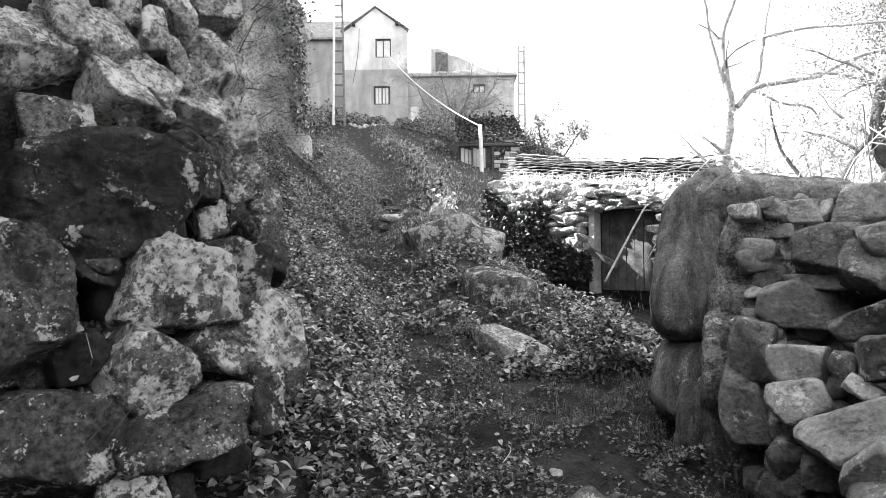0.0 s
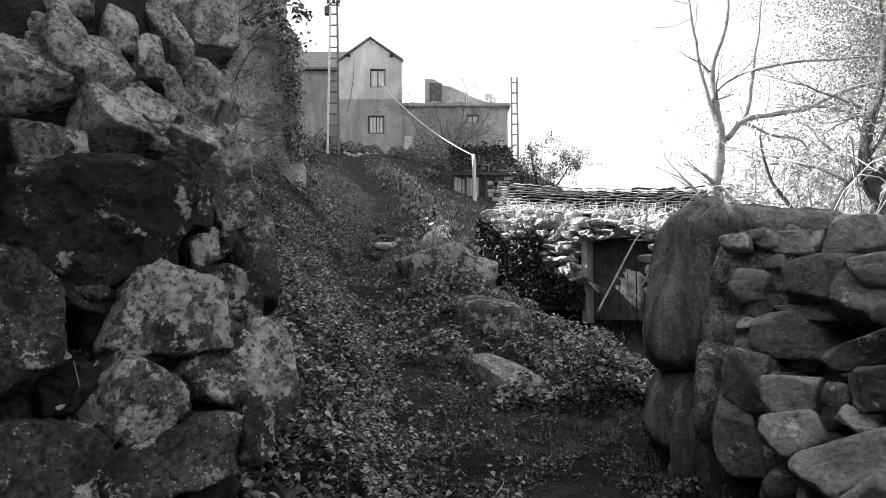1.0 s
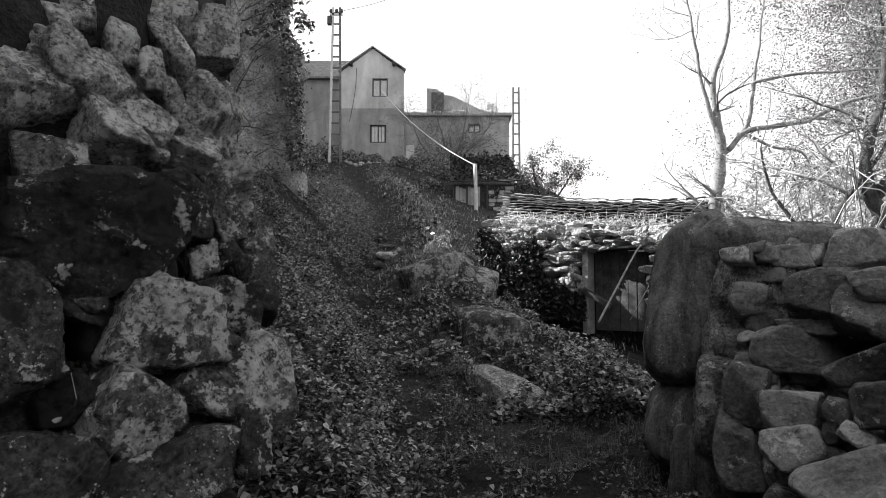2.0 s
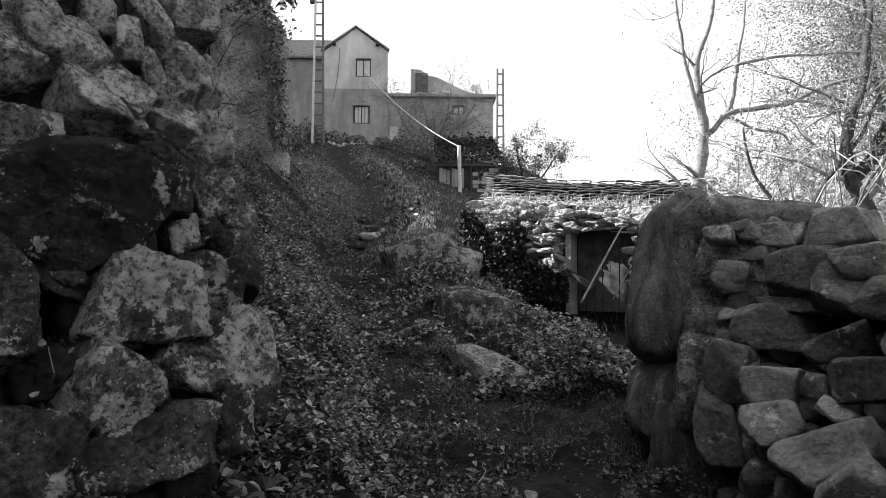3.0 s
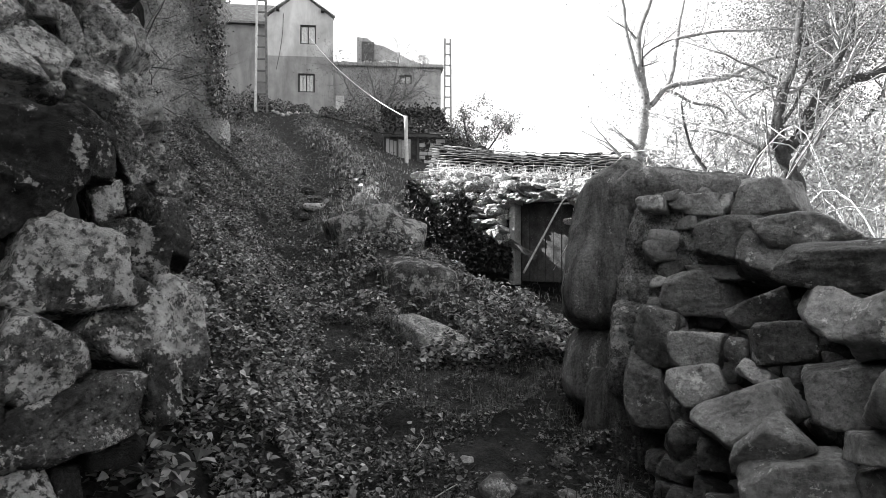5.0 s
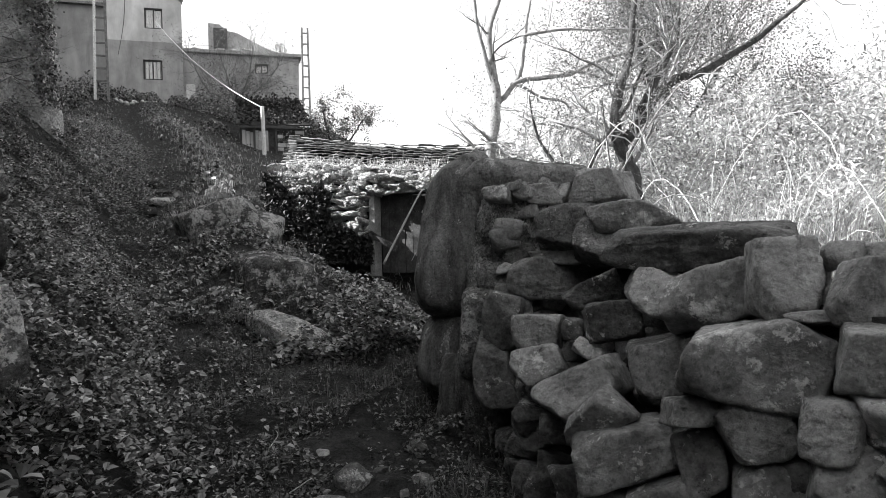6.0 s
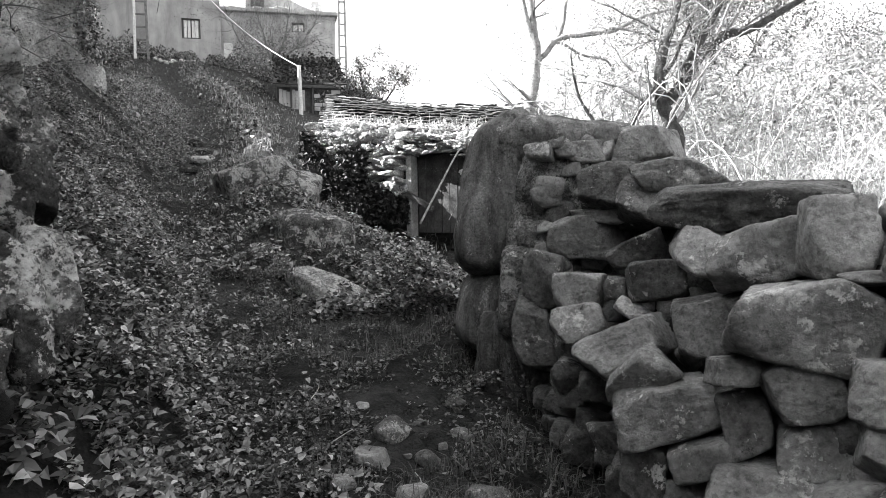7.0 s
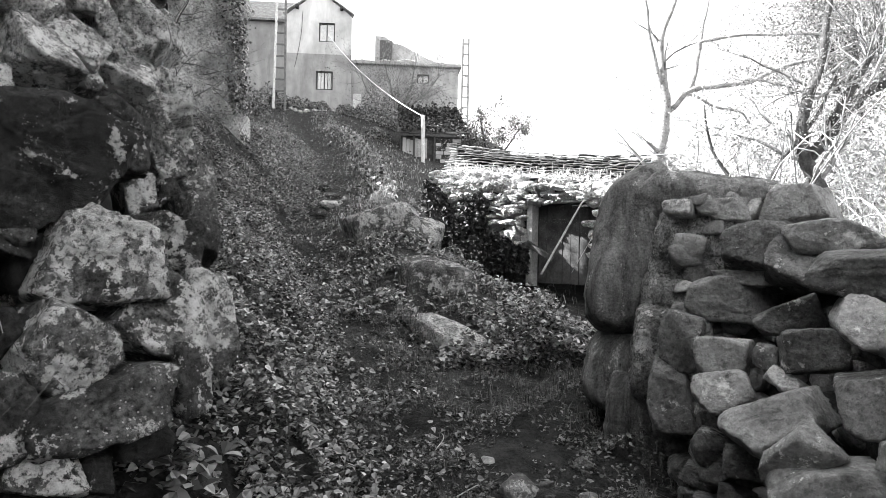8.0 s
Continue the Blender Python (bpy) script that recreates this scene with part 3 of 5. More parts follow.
rstone(1.55, 1.71, 0.76, 0.14, 0.22, -9, 0.1, -0.1, 0.1, 0.15)
rstone(1.53, 1.61, 0.59, 0.31, 0.12, -6, -0.4, -0.0, -0.1, 0.3)
rstone(1.80, 1.25, 0.98, 0.16, 0.17, 0, 0.2, -0.1, 0.3, 0.5)
rstone(1.33, 1.95, 0.53, 0.17, 0.19, 0, 0.0, 0.0, 0.0, 0.2)
rstone(1.40, 3.05, 1.08, 0.18, 0.28, 0, 0.1, 0.1, -0.2, 0.2)
rstone(1.45, 2.72, 1.06, 0.20, 0.15, -3, 0.1, -0.0, -0.0, 0.22)
rstone(1.54, 2.55, 1.09, 0.10, 0.09, 12, 0.1, -0.0, -0.0, 0.2)
rstone(1.39, 2.61, 0.94, 0.23, 0.15, -9, 0.0, -0.1, -0.0, 0.22)
rstone(1.32, 2.96, 0.83, 0.17, 0.28, -9, -0.0, -0.0, -0.2, 0.2)
rstone(1.63, 1.55, 0.89, 0.22, 0.18, -12, 0.1, -0.1, -0.1, 0.3)
rstone(1.68, 1.34, 0.93, 0.15, 0.18, -6, -0.0, -0.0, 0.1, 0.25)
rstone(1.66, 1.54, 0.71, 0.20, 0.15, -6, -0.1, -0.1, 0.0, 0.3)
rstone(1.73, 1.31, 0.81, 0.21, 0.17, -15, -0.1, 0.0, 0.1, 0.35)
rstone(1.71, 1.39, 0.59, 0.27, 0.18, -9, -0.3, -0.0, 0.0, 0.3)
rstone(1.44, 1.87, 0.42, 0.20, 0.18, -6, -0.1, -0.1, -0.0, 0.3)
rstone(1.76, 1.25, 1.13, 0.18, 0.20, 0, -0.1, 0.0, -0.2, 0.25)
rstone(2.07, 1.46, 1.41, 0.15, 0.07, -3, -0.1, -0.3, -0.2, 0.35)
rng = random.Random(44)
for i in range(26):
    y, z = rng.uniform(2.2, 3.3), rng.uniform(0.35, 0.85)
    w = rng.uniform(0.09, 0.2)
    rstone(1.40 + 0.04 * rng.random() + 0.1 * (z - 0.6), y, z, w, w * rng.uniform(0.6, 0.9), rng.uniform(-25, 25), 0.0, 0.0, rng.uniform(-0.3, 0.3), 0.15)


# the wall's end: a great upright boulder on a squat one, with earthy conglomerate behind and over them
def end_stone(material, x, y, z, w, h, tilt, taper, lean, wedge, hard, rough, flute=0.0, deep=0.9):
    set_stone(wall_right, material, (-0.35, -0.94), -3, x, y, z, w, h, tilt, taper, lean, wedge, 5, hard, 5, rough, flute, deep)


end_stone(PILLAR, 1.46, 3.72, 1.47, 0.56, 0.99, 0, -0.05, 0.06, 0.15, 4.4, 0.07, 0.010)
end_stone(PILLAR, 1.38, 3.68, 0.80, 0.48, 0.54, 0, -0.1, 0.1, 0.1, 5, 0.09, 0.004)
end_stone(PILLAR, 1.84, 3.66, 1.73, 0.92, 0.44, 3, -0.1, 0.0, -0.2, 6, 0.10)
end_stone(MASS, 1.66, 3.44, 1.52, 0.46, 0.56, -6, -0.1, 0.0, -0.2, 10, 0.12)
end_stone(MASS, 1.53, 3.42, 1.20, 0.34, 0.42, -6, 0.0, 0.0, -0.2, 9, 0.12)
end_stone(MASS, 1.45, 3.30, 0.98, 0.34, 0.48, -3, 0.0, 0.0, 0.0, 9, 0.12)
end_stone(MASS, 1.95, 3.55, 1.60, 0.70, 0.40, 0, 0.0, 0.0, 0.0, 10, 0.10)
end_stone(PILLAR, 1.42, 3.45, 0.60, 0.42, 0.52, 0, 0.0, 0.0, 0.0, 8, 0.08)

rng = random.Random(15)
for i in range(80):
    x, z = rng.uniform(1.46, 2.05), rng.uniform(0.85, 1.82)
    w = rng.uniform(0.05, 0.17)
    set_stone(wall_right, stone_mat(rng.uniform(0.1, 0.5), (RUBBLE_DARK, RUBBLE, RUBBLE_LIGHT)), (-0.5, -0.86), -10, x, 3.31 - 0.1 * (x - 1.6), z, w, w * rng.uniform(0.5, 0.9), rng.uniform(-25, 25), 0.0, 0.0, rng.uniform(-0.4, 0.4), 3, 22, 7, 0.1)
for i in range(14):
    x = rng.uniform(1.6, 2.5)
    w = rng.uniform(0.06, 0.17)
    place_stone(wall_right, x, 3.8 - 0.3 * (x - 1.6), 1.86 - 0.05 * (x - 1.6), w, w * 0.6, rng.uniform(-15, 15), rng.uniform(0.1, 0.38), (-0.4, -0.9), (RUBBLE_DARK, RUBBLE, RUBBLE_LIGHT), 4, 4.2, 0.06, 1.0, 9, 1.1, 0.6)

# smaller stones packed behind and between, and the wall's upper courses
rng = random.Random(5)
for i in range(110):
    f = rng.random()
    y = 1.2 + 4.2 * f
    x = float(np.interp(y, [1.2, 1.85, 2.4, 3.2, 4.2, 5.4], [-1.45, -1.3, -0.98, -1.16, -1.4, -1.7]))
    z = rng.uniform(2.4, 3.4) + 0.12 * y
    s = rng.uniform(0.2, 0.38)
    # Upper courses share the lightened colour that stands for skylight.
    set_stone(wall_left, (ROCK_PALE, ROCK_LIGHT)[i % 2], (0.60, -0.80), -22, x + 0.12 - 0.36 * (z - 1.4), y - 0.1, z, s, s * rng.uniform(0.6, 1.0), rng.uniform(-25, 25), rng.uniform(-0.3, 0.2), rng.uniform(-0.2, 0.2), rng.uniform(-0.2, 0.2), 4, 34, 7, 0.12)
for i in range(60):
    y = rng.uniform(1.2, 5.2)
    x = float(np.interp(y, [1.2, 1.85, 2.4, 3.2, 4.2, 5.4], [-1.28, -1.12, -0.86, -1.02, -1.25, -1.58]))
    z = rng.uniform(0.15, 1.5) + 0.2 * y
    s = rng.uniform(0.06, 0.15)
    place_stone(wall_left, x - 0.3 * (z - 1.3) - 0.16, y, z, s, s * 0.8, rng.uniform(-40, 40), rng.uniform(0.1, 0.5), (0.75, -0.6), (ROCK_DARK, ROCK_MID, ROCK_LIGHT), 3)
for i in range(110):
    y = rng.uniform(0.9, 3.7)
    x = float(np.interp(y, [0.9, 1.6, 2.2, 3.0, 3.6], [1.62, 1.64, 1.72, 1.78, 1.72]))
    z = rng.uniform(0.3, 1.35)
    s = rng.uniform(0.09, 0.22)
    place_stone(wall_right, x + 0.22 + 0.3 * (z - 1.1), y + 0.1, z, s, s * 0.8, rng.uniform(-40, 40), rng.uniform(0.1, 0.45), (-0.75, -0.6), (RUBBLE_DARK, RUBBLE, RUBBLE_LIGHT), 3)

# ---- the rendered rock face beyond the wall ----
cliff = ribbon("wall_cliff", [(-5.2, 9.6), (-4.0, 10.2), (-3.1, 10.6), (-2.45, 10.95), (-2.22, 11.3), (-2.6, 12.0), (-4.5, 12.4)], [2.0, 2.3, 2.5, 2.6, 2.6, 2.8, 3.0],
               [7.6, 7.4, 7.0, 6.4, 5.6, 5.0, 4.8], 0.05, CLIFF, 0.26, seed=3, thick=0.8)
tagged(cliff, "tall uneven rock face with patchy old render", "rock face", "", "structure")


# ---- leaves, blades and twigs in the mass ----
def leaf_cloud(name, spots, size, material, label, category, up=0.6, seed=1, shape="ivy", parent=None):
    """Many small folded leaves at the given spots; each leaf is six points and four triangles."""
    r = np.random.RandomState(seed)
    P = np.asarray(spots, float)
    n = len(P)
    nrm = r.normal(0, 1, (n, 3)) * (1 - up)
    nrm[:, 2] = np.abs(nrm[:, 2]) + up
    nrm /= np.linalg.norm(nrm, axis=1)[:, None]
    a = r.normal(0, 1, (n, 3))
    a -= nrm * (a * nrm).sum(1)[:, None]
    a /= np.linalg.norm(a, axis=1)[:, None]
    b = np.cross(nrm, a)
    s = size * r.uniform(0.55, 1.35, n)
    wide = {"ivy": 0.44, "thin": 0.12, "small": 0.4}[shape]
    tpl = [(-0.5, 0.0, 0.0), (-0.3, wide, 0.14), (0.18, wide * 0.7, 0.1), (0.66, 0.0, -0.16), (0.18, -wide * 0.7, 0.1), (-0.3, -wide, 0.14)]
    V = np.stack([P + s[:, None] * (u * a + v * b + w * nrm) for u, v, w in tpl], 1).reshape(-1, 3)
    o = np.arange(n)[:, None] * 6
    Fa = np.concatenate([o + np.array([[0, 3, 2, 1]]), o + np.array([[0, 5, 4, 3]])], 0)
    me = bpy.data.meshes.new(name)
    me.from_pydata(V.tolist(), [], Fa.tolist())
    me.update()
    ob = link_mesh(name, me, material, parent, "", False)
    if parent is None:
        tagged(ob, label, category, "", "stuff")
    return ob


def blades(name, roots, length, width, material, label, category, lean=0.35, seed=1, parent=None, droop=0.5):
    """Grass or reed blades: thin bent strips of two quads."""
    r = np.random.RandomState(seed)
    P = np.asarray(roots, float)
    n = len(P)
    q = r.uniform(0, 2 * np.pi, n)
    d = np.stack([np.cos(q), np.sin(q), np.zeros(n)], 1)
    sdir = np.stack([-np.sin(q), np.cos(q), np.zeros(n)], 1)
    L = (length * r.uniform(0.4, 1.3, n))[:, None]
    le = (lean * r.uniform(0.1, 1.6, n))[:, None]
    upv = np.array([0, 0, 1.0])
    mid = P + L * 0.55 * (upv + d * le * 0.6)
    tip = P + L * (upv * (1 - droop * le) + d * le * 1.4)
    w = width * 0.5
    V = np.stack([P - sdir * w, P + sdir * w, mid + sdir * w * 0.8, mid - sdir * w * 0.8, tip + sdir * w * 0.15, tip - sdir * w * 0.15], 1).reshape(-1, 3)
    o = np.arange(n)[:, None] * 6
    Fa = np.concatenate([o + np.array([[0, 1, 2, 3]]), o + np.array([[3, 2, 4, 5]])], 0)
    me = bpy.data.meshes.new(name)
    me.from_pydata(V.tolist(), [], Fa.tolist())
    me.update()
    ob = link_mesh(name, me, material, parent, "", False)
    if parent is None:
        tagged(ob, label, category, "", "stuff")
    return ob


def scatter(n, x0, x1, y0, y1, keep, seed, lift=(0.0, 0.05)):
    """Spots on the ground inside a rectangle of the plan; keep(x, y) is a chance from 0 to 1."""
    r = np.random.RandomState(seed)
    x, y = r.uniform(x0, x1, n), y0 + (y1 - y0) * r.uniform(0, 1, n) ** 1.7
    k = keep(x, y) > r.uniform(0, 1, n)
    x, y = x[k], y[k]
    clump = np.array([noise.noise((a * 2.3, b * 2.3, 9)) for a, b in zip(x, y)])
    z = land(x, y) + r.uniform(*lift, len(x)) + np.clip(clump, 0, 1) * 0.3
    gap = np.array([noise.noise((a * 5.7, b * 5.7, 4)) for a, b in zip(x, y)])
    return np.stack([x, y, z], 1)[(clump > -0.3) & (gap > -0.34)]


def path_x(y):
    return np.interp(y, PATH_Y, PATH_X)


def bank_keep(x, y):
    xw = np.interp(y, WALL_Y, WALL_X)
    d = path_x(y) - x
    ok = (x > xw - 0.12) & (d > -0.4) & ((y > 2.2) | (x > -0.42))
    return np.where(ok, np.clip((d - 0.02) / 0.3, 0.10, 1), 0.0)


leaf_cloud("ivy_ground_cover", scatter(260000, -4.0, 0.5, 1.2, 21, bank_keep, 1, (0.0, 0.11)), 0.030, IVY,
           "dense dark ivy and bramble leaves over the bank", "ivy", 0.5, 1)


leaf_cloud("bank_litter", scatter(110000, -3.5, 0.8, 1.2, 9, bank_keep, 61, (0.0, 0.07)), 0.017, LITTER, "dead leaf scraps and moss under the ivy", "litter", 0.45, 62, "small")


def right_keep(x, y):
    d = x - path_x(y)
    open_ = 1 - 0.97 * np.exp(-((x - 0.5) / 0.42) ** 4 - ((y - 6.1) / 1.15) ** 4) - 0.9 * np.exp(-((x - 0.25) / 0.6) ** 4 - ((y - 9.3) / 0.7) ** 4)
    return np.where((d > 0.45) & (y > 4.6) & (x < 2.6), np.clip((d - 0.45) / 0.5, 0, 1) * np.clip(open_, 0, 1), 0.0)


hump = scatter(34000, -0.2, 2.4, 4.7, 10.5, right_keep, 2, (0.0, 0.1))
hump[:, 2] += 0.38 * np.exp(-((hump[:, 0] - 1.25) / 0.35) ** 2 - ((hump[:, 1] - 5.4) / 0.7) ** 2) * np.random.RandomState(4).uniform(0.2, 1, len(hump))
leaf_cloud("bramble_patch", hump, 0.04, IVY, "low bramble and ivy leaves beside the lane", "bramble", 0.5, 3)


def path_keep(x, y):
    return np.exp(-((x - path_x(y) - 0.1) / 0.6) ** 2)


leaf_cloud("leaf_litter", scatter(52000, -2.2, 2.0, 1.2, 14, path_keep, 5, (0.005, 0.03)), 0.021, LITTER, "dead leaves scattered over the lane", "leaves", 0.7, 6)


def crumb_keep(x, y):
    return np.clip(1.2 - np.abs(x - 0.35) / 1.3, 0, 1)


leaf_cloud("ground_crumbs", scatter(55000, -0.9, 1.6, 1.3, 6.5, crumb_keep, 51, (0.0, 0.02)), 0.019, LITTER, "crumbled leaves, chips and moss on the soil", "litter", 0.5, 52, "small")


def grass_keep(x, y):
    d = x - path_x(y)
    v = np.array([noise.noise((a * 1.1, b * 1.1, 2)) for a, b in zip(x, y)])
    return np.where((d > 0.15) & (x < 1.5 + 0.12 * np.clip(y - 4, 0, 20)), np.clip(0.5 + v * 1.6, 0, 1), 0.06)


blades("grass_tufts", scatter(60000, -1.2, 2.6, 1.6, 9, grass_keep, 8, (0, 0.01)), 0.09, 0.005, GRASS, "short winter grass at the foot of the wall", "grass", 0.6, 9)


def far_keep(x, y):
    d = x - path_x(y)
    v = np.array([noise.noise((a * 0.7, b * 0.7, 8)) for a, b in zip(x, y)])
    trench = 1 - 0.95 * np.exp(-((d + 0.1) / 0.6) ** 4)
    return (1.0 * np.exp(-((d - 1.1) / 0.5) ** 2) + np.clip(0.3 + 0.6 * v, 0, 1) * np.clip(1.3 - np.abs(d) / 4, 0, 1)) * trench


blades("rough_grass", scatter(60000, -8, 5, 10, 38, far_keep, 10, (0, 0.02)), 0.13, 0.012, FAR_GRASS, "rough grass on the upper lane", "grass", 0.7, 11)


def clod_keep(x, y):
    d = x - path_x(y)
    return np.exp(-((d + 0.3) / 1.6) ** 2) * (1 - 0.9 * np.exp(-(d / 0.5) ** 4) * np.clip((y - 7) / 3, 0, 1)) * np.clip(1.25 - 0.035 * y, 0.2, 1)


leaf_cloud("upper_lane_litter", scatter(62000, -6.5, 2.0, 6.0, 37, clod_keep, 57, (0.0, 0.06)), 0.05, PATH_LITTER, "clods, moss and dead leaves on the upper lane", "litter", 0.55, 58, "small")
leaf_cloud("far_weeds", scatter(14000, -7, 4, 12, 37, far_keep, 12, (0, 0.15)), 0.08, IVY, "low weeds along the upper lane", "weeds", 0.5, 13)

hx, hy = np.random.RandomState(6).uniform(1.4, 2.5, 45), np.random.RandomState(7).uniform(6.8, 9.4, 45)
blades("dead_stems", np.stack([hx, hy, land(hx, hy)], 1), 0.42, 0.011, LITTER, "dead stems standing in the hollow before the hut", "stems", 1.5, 27)

# ---- boulders in the lane ----
def boulder(x, y, z, w, d, h, tilt, yaw, mat, label, rough=0.08, pitch=0):
    SEED[0] += 1
    ob = link_mesh("boulder", hewn_mesh("boulder", w, d, h, SEED[0], 5, 13, 8, rough), mat)
    ob.matrix_world = pose(x, y, z, pitch, tilt, yaw)
    return tagged(ob, label, "boulder")


boulder(0.54, 5.50, 0.80, 0.78, 0.32, 0.18, 15, -52, ROCK_PALE, "flat pale slab of stone bedded beside the lane", 0.05)
boulder(0.55, 7.0, 1.14, 0.72, 0.6, 0.54, 10, 10, ROCK_LIGHT, "lichened boulder half sunk in ivy")
boulder(0.02, 9.4, 1.74, 0.95, 0.6, 0.72, -18, 15, ROCK_LIGHT, "large angular boulder beside the lane")
boulder(0.46, 9.7, 1.72, 0.75, 0.5, 0.42, 14, -20, ROCK_LIGHT, "long grey boulder leaning on its neighbour")
for i, (x, y, s) in enumerate([(0.52, 2.75, 0.16), (0.66, 2.95, 0.2), (0.38, 2.6, 0.13), (0.75, 2.7, 0.12), (0.62, 2.45, 0.15), (0.9, 2.35, 0.2), (0.85, 1.95, 0.22), (1.1, 1.75, 0.3), (0.95, 2.9, 0.1), (0.3, 2.9, 0.08), (0.55, 3.25, 0.1), (1.0, 3.2, 0.12)]):
    SEED[0] += 1
    ob = link_mesh("loose_stone", rock_mesh("loose_stone", s, s * 0.8, s * 0.55, SEED[0], 4, 3.4, 8, 0.05), (RUBBLE, RUBBLE_DARK)[i % 2])
    ob.matrix_world = pose(x, y, ground_z(x, y) + s * 0.14, 8 * math.sin(i * 2.1), 9 * math.cos(i * 3.3), i * 47)
    tagged(ob, "loose grey stone fallen on the lane", "stone", "loose stones in the lane")
pebble_rng = random.Random(73)
for i in range(46):
    s, x, y = pebble_rng.uniform(0.02, 0.07), pebble_rng.uniform(0.1, 1.25), pebble_rng.uniform(1.7, 3.6)
    ob = link_mesh("pebble", hewn_mesh("pebble", s, s * 0.8, s * 0.6, 1500 + i, 3, 16, 7, 0.08), (RUBBLE, RUBBLE_DARK, ROCK_MID)[i % 3])
    ob.matrix_world = pose(x, y, ground_z(x, y) + s * 0.12, pebble_rng.uniform(-15, 15), pebble_rng.uniform(-15, 15), pebble_rng.uniform(0, 360))
    tagged(ob, "small grey pebble lying in the trodden soil", "pebble", "pebbles in the lane")
# the worn steps higher up the lane
for i, (x, y, w) in enumerate([(-1.15, 12.2, 0.5), (-0.98, 13.0, 0.42), (-1.1, 13.9, 0.55), (-1.25, 15.0, 0.5)]):
    SEED[0] += 1
    ob = link_mesh("step_stone", rock_mesh("step_stone", w, 0.4, 0.2, SEED[0], 4, 4.0, 5, 0.05), RUBBLE_LIGHT if i == 1 else ROCK_MID)
    ob.matrix_world = pose(x, y, ground_z(x, y) + 0.03, 0, 0, 8 * (i - 1))
    tagged(ob, "worn flat step stone set in the lane", "step", "steps in the lane")

# ---- the stone hut with its sagging tiled roof ----
HUT_L, HUT_R = Vector((0.92, 11.8, 0)), Vector((3.75, 8.9, 0))
along = (HUT_R - HUT_L).normalized()
HLEN = (HUT_R - HUT_L).length
hut = thing("stone_hut", "small dry-stone hut with a sagging tiled roof", "hut", tuple(HUT_L))
TURN_H = math.degrees(math.atan2(along.y, along.x))
HUT_M = pose(HUT_L.x, HUT_L.y, 0, 0, 0, TURN_H)


def in_hut(bm):
    bmesh.ops.transform(bm, matrix=Matrix.Translation(-HUT_L) @ HUT_M, verts=bm.verts)
    return bm


def hut_head(s):
    return 2.80 - 0.12 * s


DOOR0, DOOR1, DOOR_TOP = 1.86, 2.96, 2.26
bm = bmesh.new()
for a, b, z0, z1 in ((0.0, DOOR0, 0.6, 2.55), (DOOR1, HLEN, 0.6, 2.3), (DOOR0, DOOR1, DOOR_TOP, 2.4)):
    box(bm, a, b, 0.06, 0.45, z0, z1)
box(bm, 0.0, 0.4, 0.45, 3.0, 0.6, 2.7)
box(bm, HLEN - 0.4, HLEN, 0.45, 3.0, 0.6, 2.4)
box(bm, 0.0, HLEN, 3.0, 3.4, 0.6, 2.6)
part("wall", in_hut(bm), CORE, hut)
rng = random.Random(21)
shared = [hewn_mesh("stone", 1, 1, 1, 900 + i, 3, 16, 9, 0.14, rng.uniform(-0.4, 0.3), rng.uniform(-0.2, 0.2), rng.uniform(-0.4, 0.4)) for i in range(12)]
for me in shared:
    me.materials.append(LIME)


def hut_stone(s, depth, z, w, h, d=0.3):
    ob = new("stone", rng.choice(shared))
    ob.parent = hut
    q = HUT_M @ Vector((s, depth, z)) - HUT_L
    ob.matrix_local = Matrix.Translation(q) @ pose(0, 0, 0, rng.uniform(-15, 15), rng.uniform(-18, 18), TURN_H + rng.uniform(-20, 20)) @ Matrix.Diagonal((w, d, h, 1))


z = 1.45
while z < 2.95:
    h = rng.uniform(0.05, 0.12)
    s = -0.05
    while s < HLEN:
        w = rng.uniform(0.07, 0.24)
        mid = s + w / 2
        if z < hut_head(mid) and not (DOOR0 - 0.04 < mid < DOOR1 + 0.04 and z < DOOR_TOP):
            hut_stone(mid, rng.uniform(-0.08, 0.1), z + rng.uniform(-0.04, 0.04), w * rng.uniform(0.9, 1.2), h * rng.uniform(0.85, 1.3))
        s += w
    z += h
for z in np.arange(1.2, 2.9, 0.17):
    for dep in np.arange(0.3, 2.8, 0.27):
        hut_stone(0.02, float(dep), float(z), 0.3, 0.19, 0.3)
# door with boards, frame and lintel
bm = bmesh.new()
box(bm, DOOR0, DOOR0 + 0.1, -0.04, 0.14, 1.0, DOOR_TOP, 0.01)
part("door_frame", in_hut(bm), WOOD_GREY, hut, "pale weathered door post")
bm = bmesh.new()
box(bm, DOOR0 - 0.05, DOOR1 + 0.1, -0.06, 0.16, DOOR_TOP, DOOR_TOP + 0.035, 0.006)
part("lintel", in_hut(bm), WOOD_PALE, hut, "pale wooden lintel")
for i in range(7):
    a = DOOR0 + 0.1 + i * 0.142
    bm = bmesh.new()
    box(bm, a, a + 0.134, 0.16 + 0.008 * (i % 2), 0.19 + 0.008 * (i % 2), 1.05, DOOR_TOP - 0.01 - 0.02 * (i % 3), 0.006)
    part("board", in_hut(bm), WOOD, hut)
# roof: a sagging bed with rows of half-round tiles on it
EAVE_L, EAVE_R = Vector((1.0, 11.86, 2.86)), Vector((3.9, 8.9, 2.40))
RIDGE_L, RIDGE_R = Vector((1.35, 13.8, 3.66)), Vector((5.3, 12.3, 3.36))


def roof_at(u, v):
    p = EAVE_L.lerp(EAVE_R, u).lerp(RIDGE_L.lerp(RIDGE_R, u), v)
    p.z += -0.10 * math.sin(math.pi * u) * (0.4 + 0.6 * v) + 0.03 * noise.noise((u * 6, v * 3, 1))
    return p


